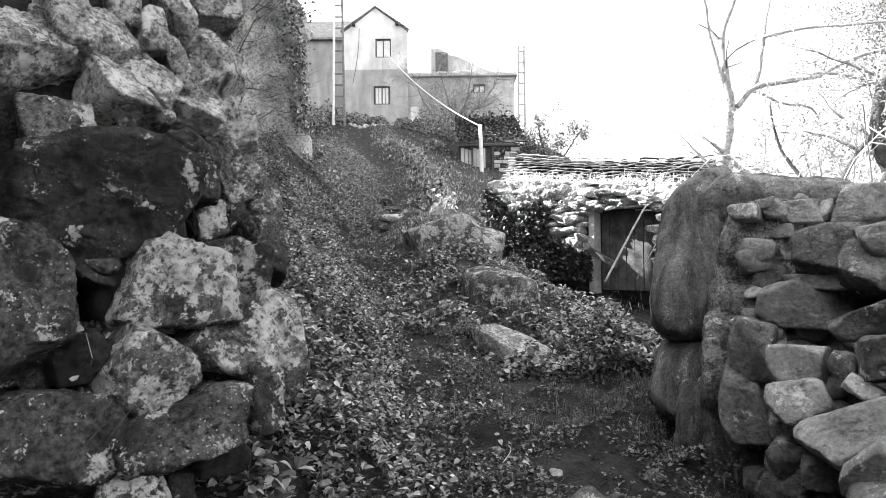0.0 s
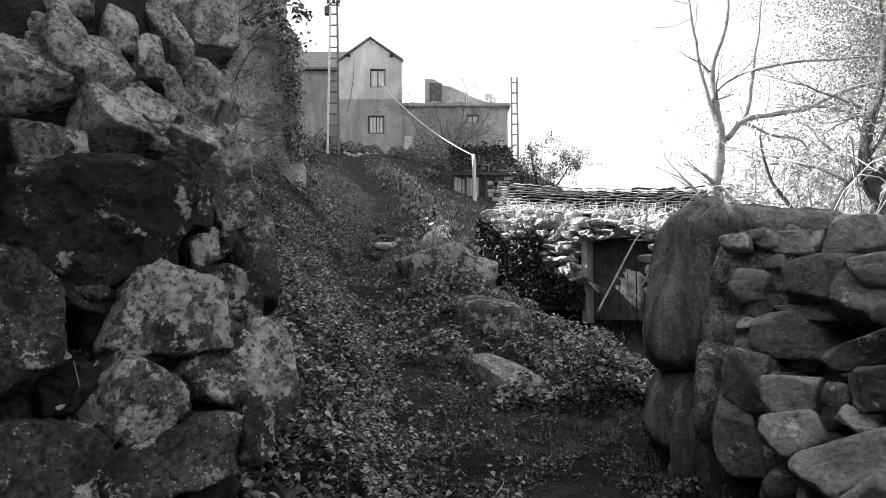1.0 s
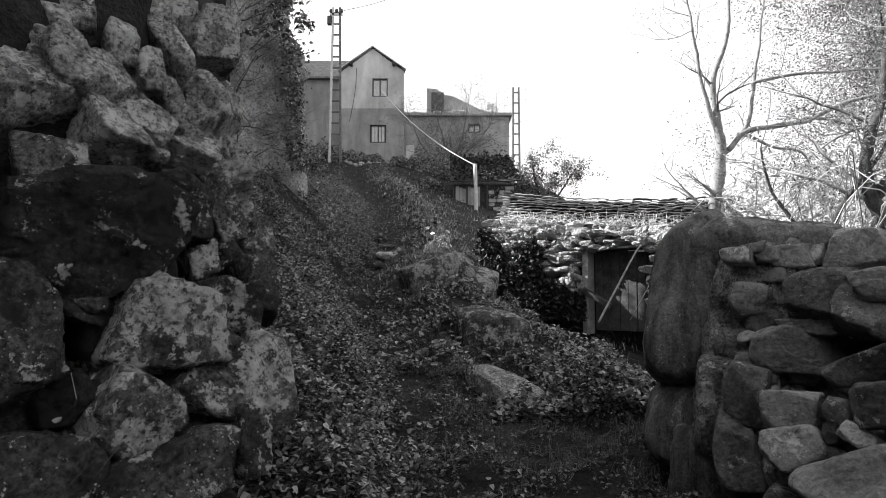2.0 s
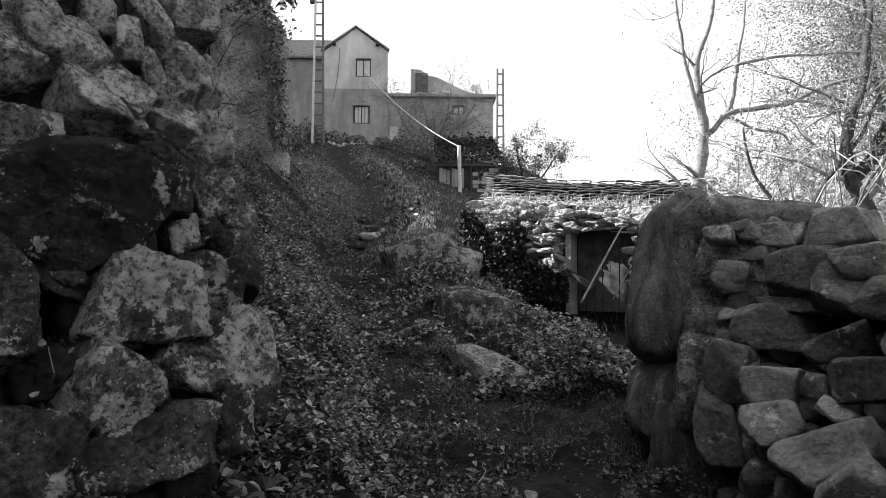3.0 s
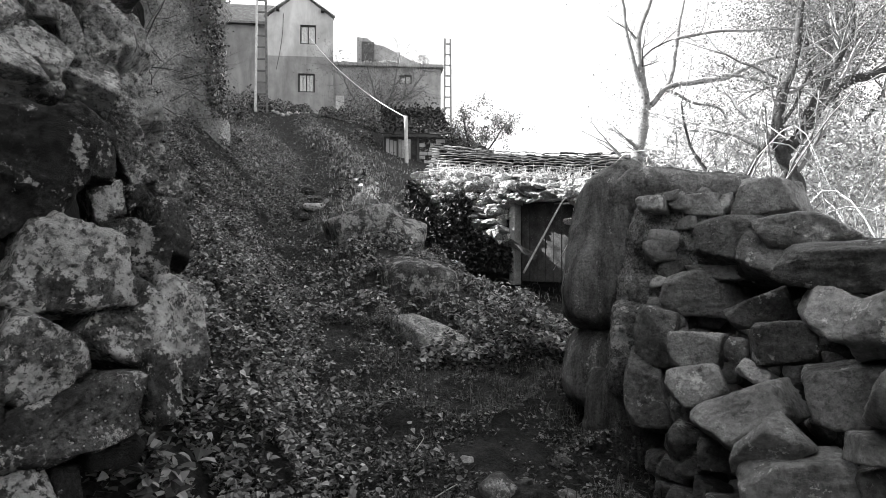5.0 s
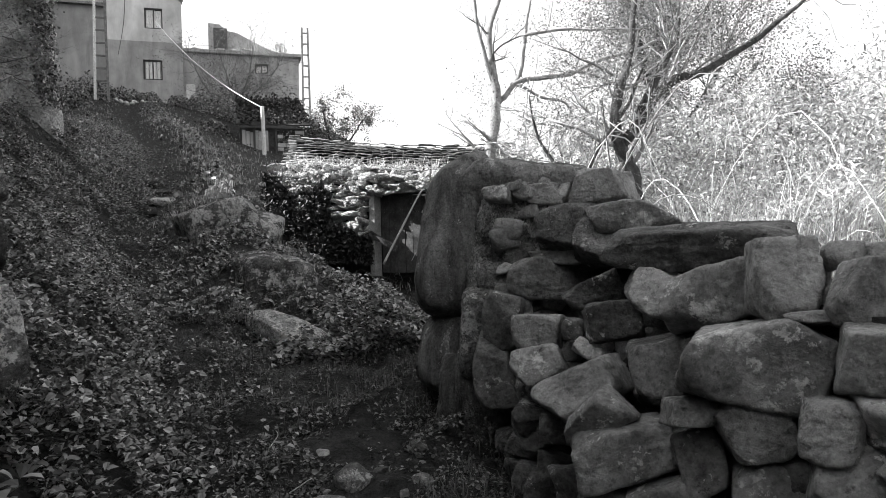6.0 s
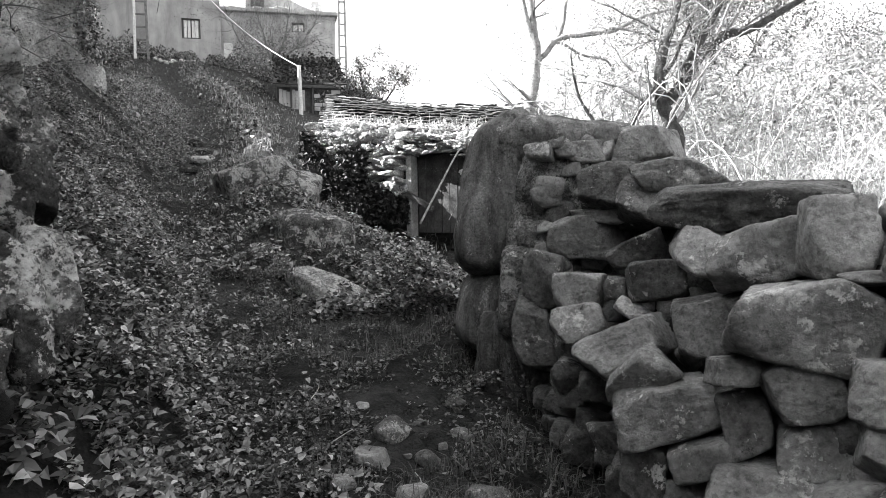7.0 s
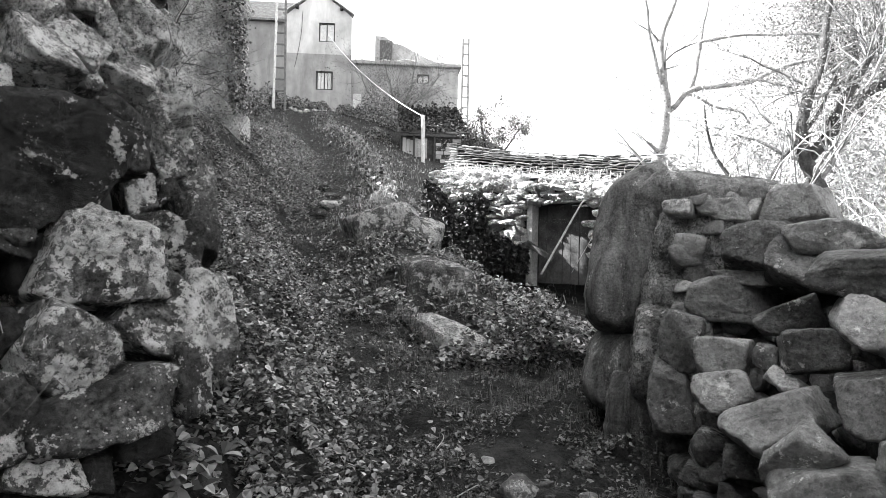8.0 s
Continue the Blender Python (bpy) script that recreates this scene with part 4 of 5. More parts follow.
rv, rf = [], []
for j in range(9):
    for i in range(25):
        rv.append(roof_at(i / 24, j / 8) - HUT_L - Vector((0, 0, 0.06)))
rf = [(j * 25 + i, j * 25 + i + 1, j * 25 + i + 26, j * 25 + i + 25) for j in range(8) for i in range(24)]
bed = from_arrays("roof", rv, rf, WOOD, hut, "", True)
sol = bed.modifiers.new("thick", "SOLIDIFY")
sol.thickness = 0.08
NS = 7
tv, tf = [], []
for e, (yy, k) in enumerate(((-0.15, 1.05), (0.15, 0.86))):
    for lay in (0.0, -0.014):
        for i in range(NS):
            q = math.pi * i / (NS - 1)
            tv.append((0.088 * k * math.cos(q), yy, 0.012 * k * math.sin(q) + lay + (0.055 if e == 0 else 0.0)))
for i in range(NS - 1):
    a, b, c, d = i, i + NS, i + 2 * NS, i + 3 * NS
    tf += [(a, a + 1, c + 1, c), (b + 1, b, d, d + 1), (a + 1, a, b, b + 1), (c, c + 1, d + 1, d)]
tile_me = bpy.data.meshes.new("roof_tile")
tile_me.from_pydata(tv, [], tf)
tile_me.materials.append(TILE)
tile_me.polygons.foreach_set("use_smooth", [True] * len(tf))
for j in range(11):
    for i in range(27):
        u, v = (i + 0.5 + rng.uniform(-0.12, 0.12)) / 27, (j + 0.45) / 11
        p, p2, p3 = roof_at(u, v), roof_at(u, min(v + 0.06, 1)), roof_at(min(u + 0.04, 1), v)
        yv = (p2 - p).normalized()
        zv = (p3 - p).cross(yv).normalized()
        xv = yv.cross(zv)
        ob = new("roof_tile", tile_me)
        ob.parent = hut
        r = Matrix((xv, yv, zv)).transposed().to_4x4()
        ob.matrix_local = Matrix.Translation(p - HUT_L) @ r @ pose(0, rng.uniform(-0.03, 0.03), rng.uniform(-0.008, 0.012), rng.uniform(-4, 4), rng.uniform(-7, 7), rng.uniform(-8, 8))
# dry grass and weeds along the eaves
r_ = np.random.RandomState(3)
eave_spots = [tuple(roof_at(float(u), float(v)) + Vector((0, 0, 0.02))) for u, v in zip(r_.uniform(0.05, 1, 1400), np.abs(r_.normal(0, 0.10, 1400)))]
blades("roof_weeds", eave_spots[::5], 0.22, 0.008, STRAW, "pale dry weeds grown over the hut's eaves", "weeds", 0.8, 14)
leaf_cloud("roof_creeper", [(x, y, z + 0.05) for x, y, z in eave_spots[::2]], 0.04, PALE_LEAF, "small pale creeper leaves along the eaves", "creeper", 0.4, 15)
for i in range(70):
    u, v = rng.uniform(0.0, 1.0), rng.uniform(-0.04, 0.2) * rng.random()
    q = roof_at(u, v)
    ob = new("stone", rng.choice(shared))
    ob.parent = hut
    w = rng.uniform(0.1, 0.3)
    ob.matrix_local = Matrix.Translation(q - HUT_L + Vector((0, 0, -0.02))) @ pose(0, 0, 0, rng.uniform(-20, 20), rng.uniform(-20, 20), rng.uniform(0, 180)) @ Matrix.Diagonal((w, w * 0.7, w * 0.5, 1))
# Ivy whose top edge also follows the shadow across the wall.
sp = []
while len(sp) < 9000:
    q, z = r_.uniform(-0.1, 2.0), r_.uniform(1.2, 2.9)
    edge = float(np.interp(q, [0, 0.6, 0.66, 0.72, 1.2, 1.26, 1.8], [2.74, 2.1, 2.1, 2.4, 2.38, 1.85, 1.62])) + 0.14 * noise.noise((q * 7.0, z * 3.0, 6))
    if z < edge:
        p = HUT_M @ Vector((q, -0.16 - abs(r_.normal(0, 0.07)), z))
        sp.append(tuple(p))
leaf_cloud("hut_ivy_and_shade", sp, 0.06, SHADED_IVY, "ivy on the hut wall's foot, coloured dark for shade", "ivy", 0.15, 33)
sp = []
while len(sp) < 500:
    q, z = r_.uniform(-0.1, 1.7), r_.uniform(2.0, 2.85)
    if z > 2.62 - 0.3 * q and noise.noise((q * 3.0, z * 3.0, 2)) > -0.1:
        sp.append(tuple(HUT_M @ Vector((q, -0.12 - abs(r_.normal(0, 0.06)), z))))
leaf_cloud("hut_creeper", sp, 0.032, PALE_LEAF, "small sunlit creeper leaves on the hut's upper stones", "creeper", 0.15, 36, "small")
# a dead branch leaning at the door and a fallen board
tube("dead_branch", [(1.9, 8.1, 1.25), (2.15, 8.3, 1.62), (2.5, 8.6, 2.12), (2.6, 8.7, 2.2)], 0.015, 0.01, TWIG)
tagged(bpy.data.objects["dead_branch"], "pale dead branch leaning beside the hut door", "branch")
bm = bmesh.new()
box(bm, -0.45, 0.45, -0.02, 0.02, -0.045, 0.045, 0.008)
bo = part("fallen_board", bm, BARK_DARK)
bo.matrix_world = pose(2.25, 10.35, 1.62, 0, 28, TURN_H)
tagged(bo, "grey broken board fallen across the hut door", "board")
bm = bmesh.new()
box(bm, -0.17, 0.17, -0.02, 0.02, -0.025, 0.025, 0.006)
bo = part("peg_board", bm, WOOD_PALE)
bo.matrix_world = pose(1.72, 11.0, 1.88, 0, -2, TURN_H)
tagged(bo, "short pale board sticking out of the hut wall", "board")


# ---- the houses at the head of the lane ----
def window_unit(house, x, y, z, w, h, bars=True):
    """A casement: frame, two panes, curtain behind, sill and, on the lower floor, bars."""
    win = new("window")
    win.parent = house
    win.location = Vector((x, y, z)) - house.location
    bm = bmesh.new()
    for a, b, c, d in ((-w / 2, w / 2, -h / 2, -h / 2 + 0.07), (-w / 2, w / 2, h / 2 - 0.07, h / 2), (-w / 2, -w / 2 + 0.07, -h / 2 + 0.07, h / 2 - 0.07), (w / 2 - 0.07, w / 2, -h / 2 + 0.07, h / 2 - 0.07), (-0.03, 0.03, -h / 2 + 0.07, h / 2 - 0.07)):
        box(bm, a, b, -0.03, 0.05, c, d)
    part("window_frame", bm, FRAME, win)
    for sx in (-1, 1):
        bm = bmesh.new()
        box(bm, min(sx * 0.03, sx * (w / 2 - 0.07)), max(sx * 0.03, sx * (w / 2 - 0.07)), 0.01, 0.016, -h / 2 + 0.07, h / 2 - 0.07)
        part("pane", bm, GLASS, win).visible_shadow = False
    bm = bmesh.new()
    n = 24
    vs = [bm.verts.new((-w / 2 + 0.05 + (w - 0.1) * i / n, 0.12 + 0.02 * math.sin(i * 1.9), zz)) for zz in (-h / 2 + 0.05, h / 2 - 0.05) for i in range(n + 1)]
    for i in range(n):
        bm.faces.new((vs[i], vs[i + 1], vs[n + 2 + i], vs[n + 1 + i]))
    part("curtain", bm, CURTAIN, win, "pale closed curtain", True)
    bm = bmesh.new()
    box(bm, -w / 2 - 0.06, w / 2 + 0.06, -0.1, 0.02, -h / 2 - 0.06, -h / 2)
    part("window_sill", bm, PLASTER, win)
    if bars:
        for i in range(5):
            bm = bmesh.new()
            a = -w / 2 + w * (i + 0.5) / 5
            box(bm, a - 0.012, a + 0.012, -0.07, -0.046, -h / 2, h / 2)
            part("bar", bm, FRAME, win)


def wall_with_holes(bm, x0, x1, y0, y1, z0, z1, holes):
    """A wall along x from boxes, with openings (x0, x1, z0, z1) through it."""
    xs_ = sorted({x0, x1, *[h[0] for h in holes], *[h[1] for h in holes]})
    zs_ = sorted({z0, z1, *[h[2] for h in holes], *[h[3] for h in holes]})
    for a, b in zip(xs_, xs_[1:]):
        for c, d in zip(zs_, zs_[1:]):
            mx, mz = (a + b) / 2, (c + d) / 2
            if not any(h[0] < mx < h[1] and h[2] < mz < h[3] for h in holes):
                box(bm, a, b, y0, y1, c, d)
    bmesh.ops.remove_doubles(bm, verts=bm.verts, dist=0.001)


def slab_roof(name, pts, thick, material, parent):
    bm = bmesh.new()
    vs = [bm.verts.new(Vector(p) - parent.location) for p in pts]
    f = bm.faces.new(vs)
    r = bmesh.ops.extrude_face_region(bm, geom=[f])
    bmesh.ops.translate(bm, vec=(0, 0, thick), verts=[v for v in r["geom"] if isinstance(v, bmesh.types.BMVert)])
    bmesh.ops.recalc_face_normals(bm, faces=bm.faces)
    return part(name, bm, material, parent)


def house_box(house, material, *size):
    bm = box(bmesh.new(), *size)
    bmesh.ops.translate(bm, vec=-house.location, verts=bm.verts)
    return part("wall", bm, material, house)


gable = thing("gable_house", "tall narrow plastered house with a gabled roof", "house", (-3.95, 40, 9))
bm = bmesh.new()
w1, w2 = (-4.10, -3.14, 10.66, 11.73), (-3.98, -3.07, 13.4, 14.5)
wall_with_holes(bm, -5.8, -2.12, 40, 40.35, 12.7, 14.9, [w2])
tri = [bm.verts.new(q) for q in ((-5.8, 40, 14.9), (-2.12, 40, 14.9), (-3.96, 40, 16.3), (-5.8, 40.35, 14.9), (-2.12, 40.35, 14.9), (-3.96, 40.35, 16.3))]
bm.faces.new((tri[0], tri[1], tri[2]))
bm.faces.new((tri[5], tri[4], tri[3]))
bm.faces.new((tri[1], tri[4], tri[5], tri[2]))
bm.faces.new((tri[3], tri[0], tri[2], tri[5]))
bmesh.ops.translate(bm, vec=-gable.location, verts=bm.verts)
part("wall", bm, PLASTER, gable)
bm = bmesh.new()
wall_with_holes(bm, -5.8, -2.12, 40, 40.35, 7.5, 12.7, [w1])
bmesh.ops.translate(bm, vec=-gable.location, verts=bm.verts)
part("lower_wall", bm, PLASTER_OLD, gable, "darker lower wall")
house_box(gable, PLASTER, -5.8, -5.45, 40.35, 42.9, 7.5, 14.9)
house_box(gable, PLASTER, -2.65, -2.3, 40.35, 42.9, 7.5, 14.9)
house_box(gable, PLASTER, -5.8, -2.4, 42.9, 43.1, 7.5, 14.9)
house_box(gable, PLASTER, -5.45, -2.65, 41.3, 41.4, 7.5, 14.9)
slab_roof("roof", [(-3.96, 39.82, 16.36), (-6.0, 39.82, 14.93), (-6.0, 43.3, 14.93), (-3.96, 43.3, 16.36)], 0.06, TILE_HAZED, gable)
slab_roof("roof", [(-1.98, 39.82, 14.97), (-3.96, 39.82, 16.36), (-3.96, 43.3, 16.36), (-2.5, 43.3, 15.3)], 0.06, TILE_HAZED, gable)
for sx in (-1, 1):
    bm = bmesh.new()
    box(bm, -3.96 + sx * 1.25 - 0.08, -3.96 + sx * 1.25 + 0.08, 39.62, 40.0, 15.22, 15.38)
    bmesh.ops.translate(bm, vec=-gable.location, verts=bm.verts)
    part("purlin", bm, WOOD, gable)
window_unit(gable, -3.62, 40.12, 11.195, 0.96, 1.07, True)
window_unit(gable, -3.525, 40.12, 13.95, 0.91, 1.10, False)
bm = bmesh.new()
box(bm, -1.95, -1.5, 39.7, 39.98, 9.6, 10.45, 0.02)
mb = part("meter_box", bm, STEEL)
tagged(mb, "grey steel meter box on the house corner", "meter box")

wing = thing("house_wing", "long plastered house wing with a tiled roof", "house", (-8.5, 41.2, 9))
bm = bmesh.new()
box(bm, -13, -5.82, 41.2, 41.55, 7.5, 14.8)
bmesh.ops.translate(bm, vec=-wing.location, verts=bm.verts)
part("wall", bm, PLASTER_OLD, wing)
house_box(wing, PLASTER_OLD, -13, -12.65, 41.55, 47, 7.5, 14.8)
house_box(wing, PLASTER_OLD, -13, -5.82, 47, 47.3, 7.5, 14.8)
slab_roof("roof", [(-13.3, 40.9, 14.8), (-5.82, 40.9, 14.8), (-5.82, 44.2, 16.9), (-13.3, 44.2, 16.9)], 0.12, TILE, wing)
slab_roof("roof", [(-13.3, 44.2, 16.9), (-5.82, 44.2, 16.9), (-5.82, 47.5, 14.8), (-13.3, 47.5, 14.8)], 0.12, TILE, wing)

stone_house = thing("old_house", "old stained house with a ruined upper floor", "house", (1, 42, 8))
bm = bmesh.new()
wall_with_holes(bm, -3.2, 4.27, 42, 42.4, 6.0, 12.72, [(1.75, 2.5, 11.75, 12.3)])
bmesh.ops.translate(bm, vec=-stone_house.location, verts=bm.verts)
part("wall", bm, PLASTER_OLD, stone_house)
house_box(stone_house, PLASTER_OLD, 3.87, 4.27, 42.4, 47.6, 6.0, 12.72)
house_box(stone_house, PLASTER_OLD, -2.1, 4.27, 47.6, 48, 6.0, 12.72)
house_box(stone_house, PLASTER_OLD, -2.1, 3.87, 43.2, 43.3, 6.0, 12.72)
bm = bmesh.new()
box(bm, -2.25, 4.45, 41.7, 48.2, 12.74, 12.94, 0.04)
bmesh.ops.translate(bm, vec=-stone_house.location, verts=bm.verts)
part("roof", bm, PLASTER_OLD, stone_house)
window_unit(stone_house, 2.125, 42.15, 12.02, 0.75, 0.55, False)
bm = bmesh.new()
prof = [(-0.85, 12.94), (3.6, 12.94), (3.6, 13.5), (2.6, 13.75), (1.6, 14.25), (0.9, 14.6), (0.2, 14.75), (-0.2, 15.1), (-0.85, 15.15)]
f = bm.faces.new([bm.verts.new((x, 44, z)) for x, z in prof])
r = bmesh.ops.extrude_face_region(bm, geom=[f])
bmesh.ops.translate(bm, vec=(0, 0.4, 0), verts=[v for v in r["geom"] if isinstance(v, bmesh.types.BMVert)])
bmesh.ops.recalc_face_normals(bm, faces=bm.faces)
bmesh.ops.translate(bm, vec=-stone_house.location, verts=bm.verts)
part("upper_wall", bm, PLASTER_OLD, stone_house, "broken upper wall")
# Dark panel laid on the wall for the shade inside an empty window.
bm = bmesh.new()
box(bm, -0.55, 0.25, 43.93, 44.02, 13.6, 14.85)
bmesh.ops.translate(bm, vec=-stone_house.location, verts=bm.verts)
part("shutter", bm, FRAME, stone_house, "dark panel in place of an empty window's shade")
rng = random.Random(77)
for i in range(16):
    s = rng.uniform(0.25, 0.6)
    ob = link_mesh("rubble", rock_mesh("rubble", s, s * 0.7, s * 0.4, 500 + i, 3), LIME, stone_house)
    ob.location = Vector((rng.uniform(-2.0, 3.6), rng.uniform(41.9, 43.5), 13.02 + s * 0.15)) - stone_house.location
dish = thing("satellite_dish", "round satellite dish on a roof mast", "satellite dish", (3.52, 43.0, 12.94))
bm = bmesh.new()
bmesh.ops.create_uvsphere(bm, u_segments=20, v_segments=12, radius=0.6)
bmesh.ops.delete(bm, geom=[v for v in bm.verts if v.co.z > -0.42], context="VERTS")
bmesh.ops.transform(bm, matrix=Matrix.Translation((0, 0.3, 1.0)) @ Euler((radians(60), 0, radians(25))).to_matrix().to_4x4(), verts=bm.verts)
d_ = part("reflector", bm, STEEL, dish, "", True)
d_.modifiers.new("thick", "SOLIDIFY").thickness = 0.02
tube("mast", [(0, 0.1, 0), (0, 0.1, 0.45), (0, 0.05, 0.8)], 0.03, 0.03, STEEL, dish)
tube("feed_arm", [(0, 0.05, 0.75), (-0.1, -0.2, 0.7), (-0.15, -0.35, 0.85)], 0.015, 0.015, STEEL, dish)


rng = random.Random(81)
for i in range(26):
    s = rng.uniform(0.2, 0.6)
    x, y = rng.uniform(-5.4, -2.2), rng.uniform(36.5, 38.8)
    ob = link_mesh("debris_stone", rock_mesh("debris_stone", s, s * 0.7, s * 0.5, 640 + i, 3, 3.6, 8), RUBBLE_LIGHT if i % 3 == 0 else RUBBLE_DARK)
    ob.matrix_world = pose(x, y, ground_z(x, y) + s * 0.12, 0, rng.uniform(-20, 20), rng.uniform(0, 180))
    tagged(ob, "broken stone in the heap below the house", "stone", "debris heap")


for i in range(40):
    s = rng.uniform(0.07, 0.24)
    f = rng.random()
    x, y = -4.75 + 1.5 * f + rng.gauss(0, 0.08), 35.7 + rng.gauss(0, 0.25)
    ob = link_mesh("debris_stone", rock_mesh("debris_stone", s, s * 0.7, s * 0.5, 700 + i, 2, 3.6, 8), LIME)
    ob.matrix_world = pose(x, y, ground_z(x, y) + s * 0.15, rng.uniform(-30, 30), rng.uniform(-30, 30), rng.uniform(0, 180))
    tagged(ob, "pale broken plaster lump in the heap below the house", "rubble", "debris heap")

# ---- lattice poles, post and cable ----
def lattice_pole(x, y, z0, z1, w0, w1, material, far_leg, label):
    po = thing("lattice_pole", label, "utility pole", (x, y, z0), "lattice poles")
    h = z1 - z0
    for sx in (-1, 1):
        bm = bmesh.new()
        n = 10
        ring = []
        for i in range(n + 1):
            c, t_ = sx * (w0 + (w1 - w0) * i / n) / 2, 0.05
            ring.append([bm.verts.new((c + a, b, h * i / n)) for a, b in ((-t_, -t_), (t_, -t_), (t_, t_), (-t_, t_))])
        for r0, r1 in zip(ring, ring[1:]):
            for k in range(4):
                bm.faces.new((r0[k], r0[(k + 1) % 4], r1[(k + 1) % 4], r1[k]))
        part("upright", bm, material if sx < 0 else far_leg, po)
    n = int(h / 0.55)
    for i in range(n):
        za, f = h * (i + 0.5) / n, (i + 0.5) / n
        w = (w0 + (w1 - w0) * f) / 2
        bm = bmesh.new()
        box(bm, -w, w, -0.03, 0.03, za - 0.035, za + 0.035)
        part("rung", bm, far_leg, po)
    return po


p1 = lattice_pole(-5.2, 34, 8.3, 16.2, 0.55, 0.34, STEEL, BARK, "tall pale lattice pole on the bank before the house")
bm = bmesh.new()
box(bm, -0.34, 0.3, -0.05, 0.05, 7.5, 7.6)
part("crossarm", bm, STEEL, p1)
for sx in (-0.28, 0.0, 0.24):
    bm = bmesh.new()
    bmesh.ops.create_uvsphere(bm, u_segments=10, v_segments=8, radius=0.09)
    bmesh.ops.transform(bm, matrix=Matrix.Translation((sx, 0, 7.72)) @ Matrix.Diagonal((1, 1, 1.4, 1)), verts=bm.verts)
    part("insulator", bm, FRAME, p1, "", True)
bm = bmesh.new()
box(bm, -0.46, -0.22, -0.12, 0.12, 7.0, 7.45, 0.05)
part("junction_box", bm, FRAME, p1, "dark junction box")
tube("overhead_wire", [(-5.0, 34, 16.0), (-2.5, 33.2, 16.3), (2.0, 32.0, 17.6), (8, 30.5, 20)], 0.012, 0.012, FRAME, None, 5)
tagged(scene.collection.objects[-1], "thin dark overhead wire from the lattice pole", "wire")
tube("wall_wire", [(-4.9, 39.95, 15.1), (-4.95, 39.95, 14.0), (-5.1, 39.95, 12.9), (-5.3, 39.95, 11.9)], 0.014, 0.014, FRAME, None, 5)
tagged(scene.collection.objects[-1], "thin dark wire clipped to the gable wall", "wire")
lattice_pole(4.03, 36, 6.6, 12.72, 0.36, 0.29, WOOD_GREY, WOOD_GREY, "grey lattice pole beside the old house")
tube("cable_post", [(1.45, 27, 4.3), (1.43, 27, 5.6), (1.40, 27, 6.85)], 0.08, 0.07, WOOD_PALE, None, 8)
tagged(bpy.data.objects["cable_post"], "pale wooden post carrying the cable", "post")
a_, b_ = Vector((-3.42, 39.85, 13.75)), Vector((1.40, 27, 6.8))
tube("cable", [a_.lerp(b_, i / 8) - Vector((0, 0, 1.7 * (i / 8) * (1 - i / 8))) for i in range(9)], 0.018, 0.014, WIRE, None, 6, 3)
tagged(bpy.data.objects["cable"], "white cable sagging from the house to a post", "cable")

# shed under the old house
shed = thing("shed", "low shed of boards and stone blocks under a dark sloping roof", "shed", (1.7, 29, 5.2))


def shed_part(name, material, size, bev=0.01, label=""):
    bm = box(bmesh.new(), *size, bev)
    bmesh.ops.translate(bm, vec=-shed.location, verts=bm.verts)
    return part(name, bm, material, shed, label)


for size in ((0.6, 3.2, 29.2, 29.4, 4.6, 6.4), (0.6, 0.85, 29.4, 33.3, 4.6, 6.4), (2.95, 3.2, 29.4, 33.3, 4.6, 6.4)):
    shed_part("wall", WOOD, size, 0.0)
rng = random.Random(64)
for i in range(3):
    shed_part("panel", PLASTER_OLD, (0.68 + i * 0.16, 0.82 + i * 0.16, 29.1, 29.16, 5.55 - 0.1 * (i % 2), 6.3 - 0.05 * i), 0.01)
    shed_part("panel", WOOD_GREY, (0.68 + i * 0.16, 0.82 + i * 0.16, 29.1, 29.16, 4.9, 5.5 - 0.1 * (i % 2)), 0.01)
for i in range(4):
    shed_part("board", WOOD_GREY, (1.2 + i * 0.13, 1.32 + i * 0.13, 29.05 + 0.012 * (i % 2), 29.1, 4.9, 6.28 - 0.04 * (i % 3)), 0.008)
shed_part("post", WOOD, (1.12, 1.19, 29.0, 29.16, 4.8, 6.4), 0.01)
shed_part("post", WOOD, (1.98, 2.06, 29.0, 29.16, 4.8, 6.4), 0.01)
for j in range(8):
    x = 2.08
    while x < 3.1:
        w = rng.uniform(0.18, 0.42)
        x1 = min(x + w, 3.18)
        shed_part("block", rng.choice((PLASTER_OLD, RUBBLE_LIGHT, ROCK_MID)), (x, x1 - 0.02, 29.1 - rng.uniform(0, 0.04), 29.22, 4.92 + j * 0.175, 5.075 + j * 0.175), 0.015)
        x = x1
for i in range(6):
    x = 0.45 + i * 0.49
    slab_roof("roof_sheet", [(x, 28.85 + rng.uniform(-0.12, 0.08), 6.44 + rng.uniform(-0.03, 0.03)), (x + 0.5, 28.85 + rng.uniform(-0.12, 0.08), 6.44 + rng.uniform(-0.03, 0.03)),
                             (x + 0.56, 33.5, 8.42), (x + 0.06, 33.5, 8.42)], 0.05, SLATE, shed)


# dark leaves added over the shed roof in place of tree shade
r_ = np.random.RandomState(41)
cx, cy = r_.uniform(0.5, 3.4, 1900), r_.uniform(28.8, 33.3, 1900)
leaf_cloud("shed_shade_leaves", np.stack([cx, cy, 6.52 + (cy - 28.85) * 0.426 + np.abs(r_.normal(0, 0.12, 1900))], 1), 0.11, SHADED_IVY, "dark leaves added over the shed roof for shade", "creeper", 0.4, 42)


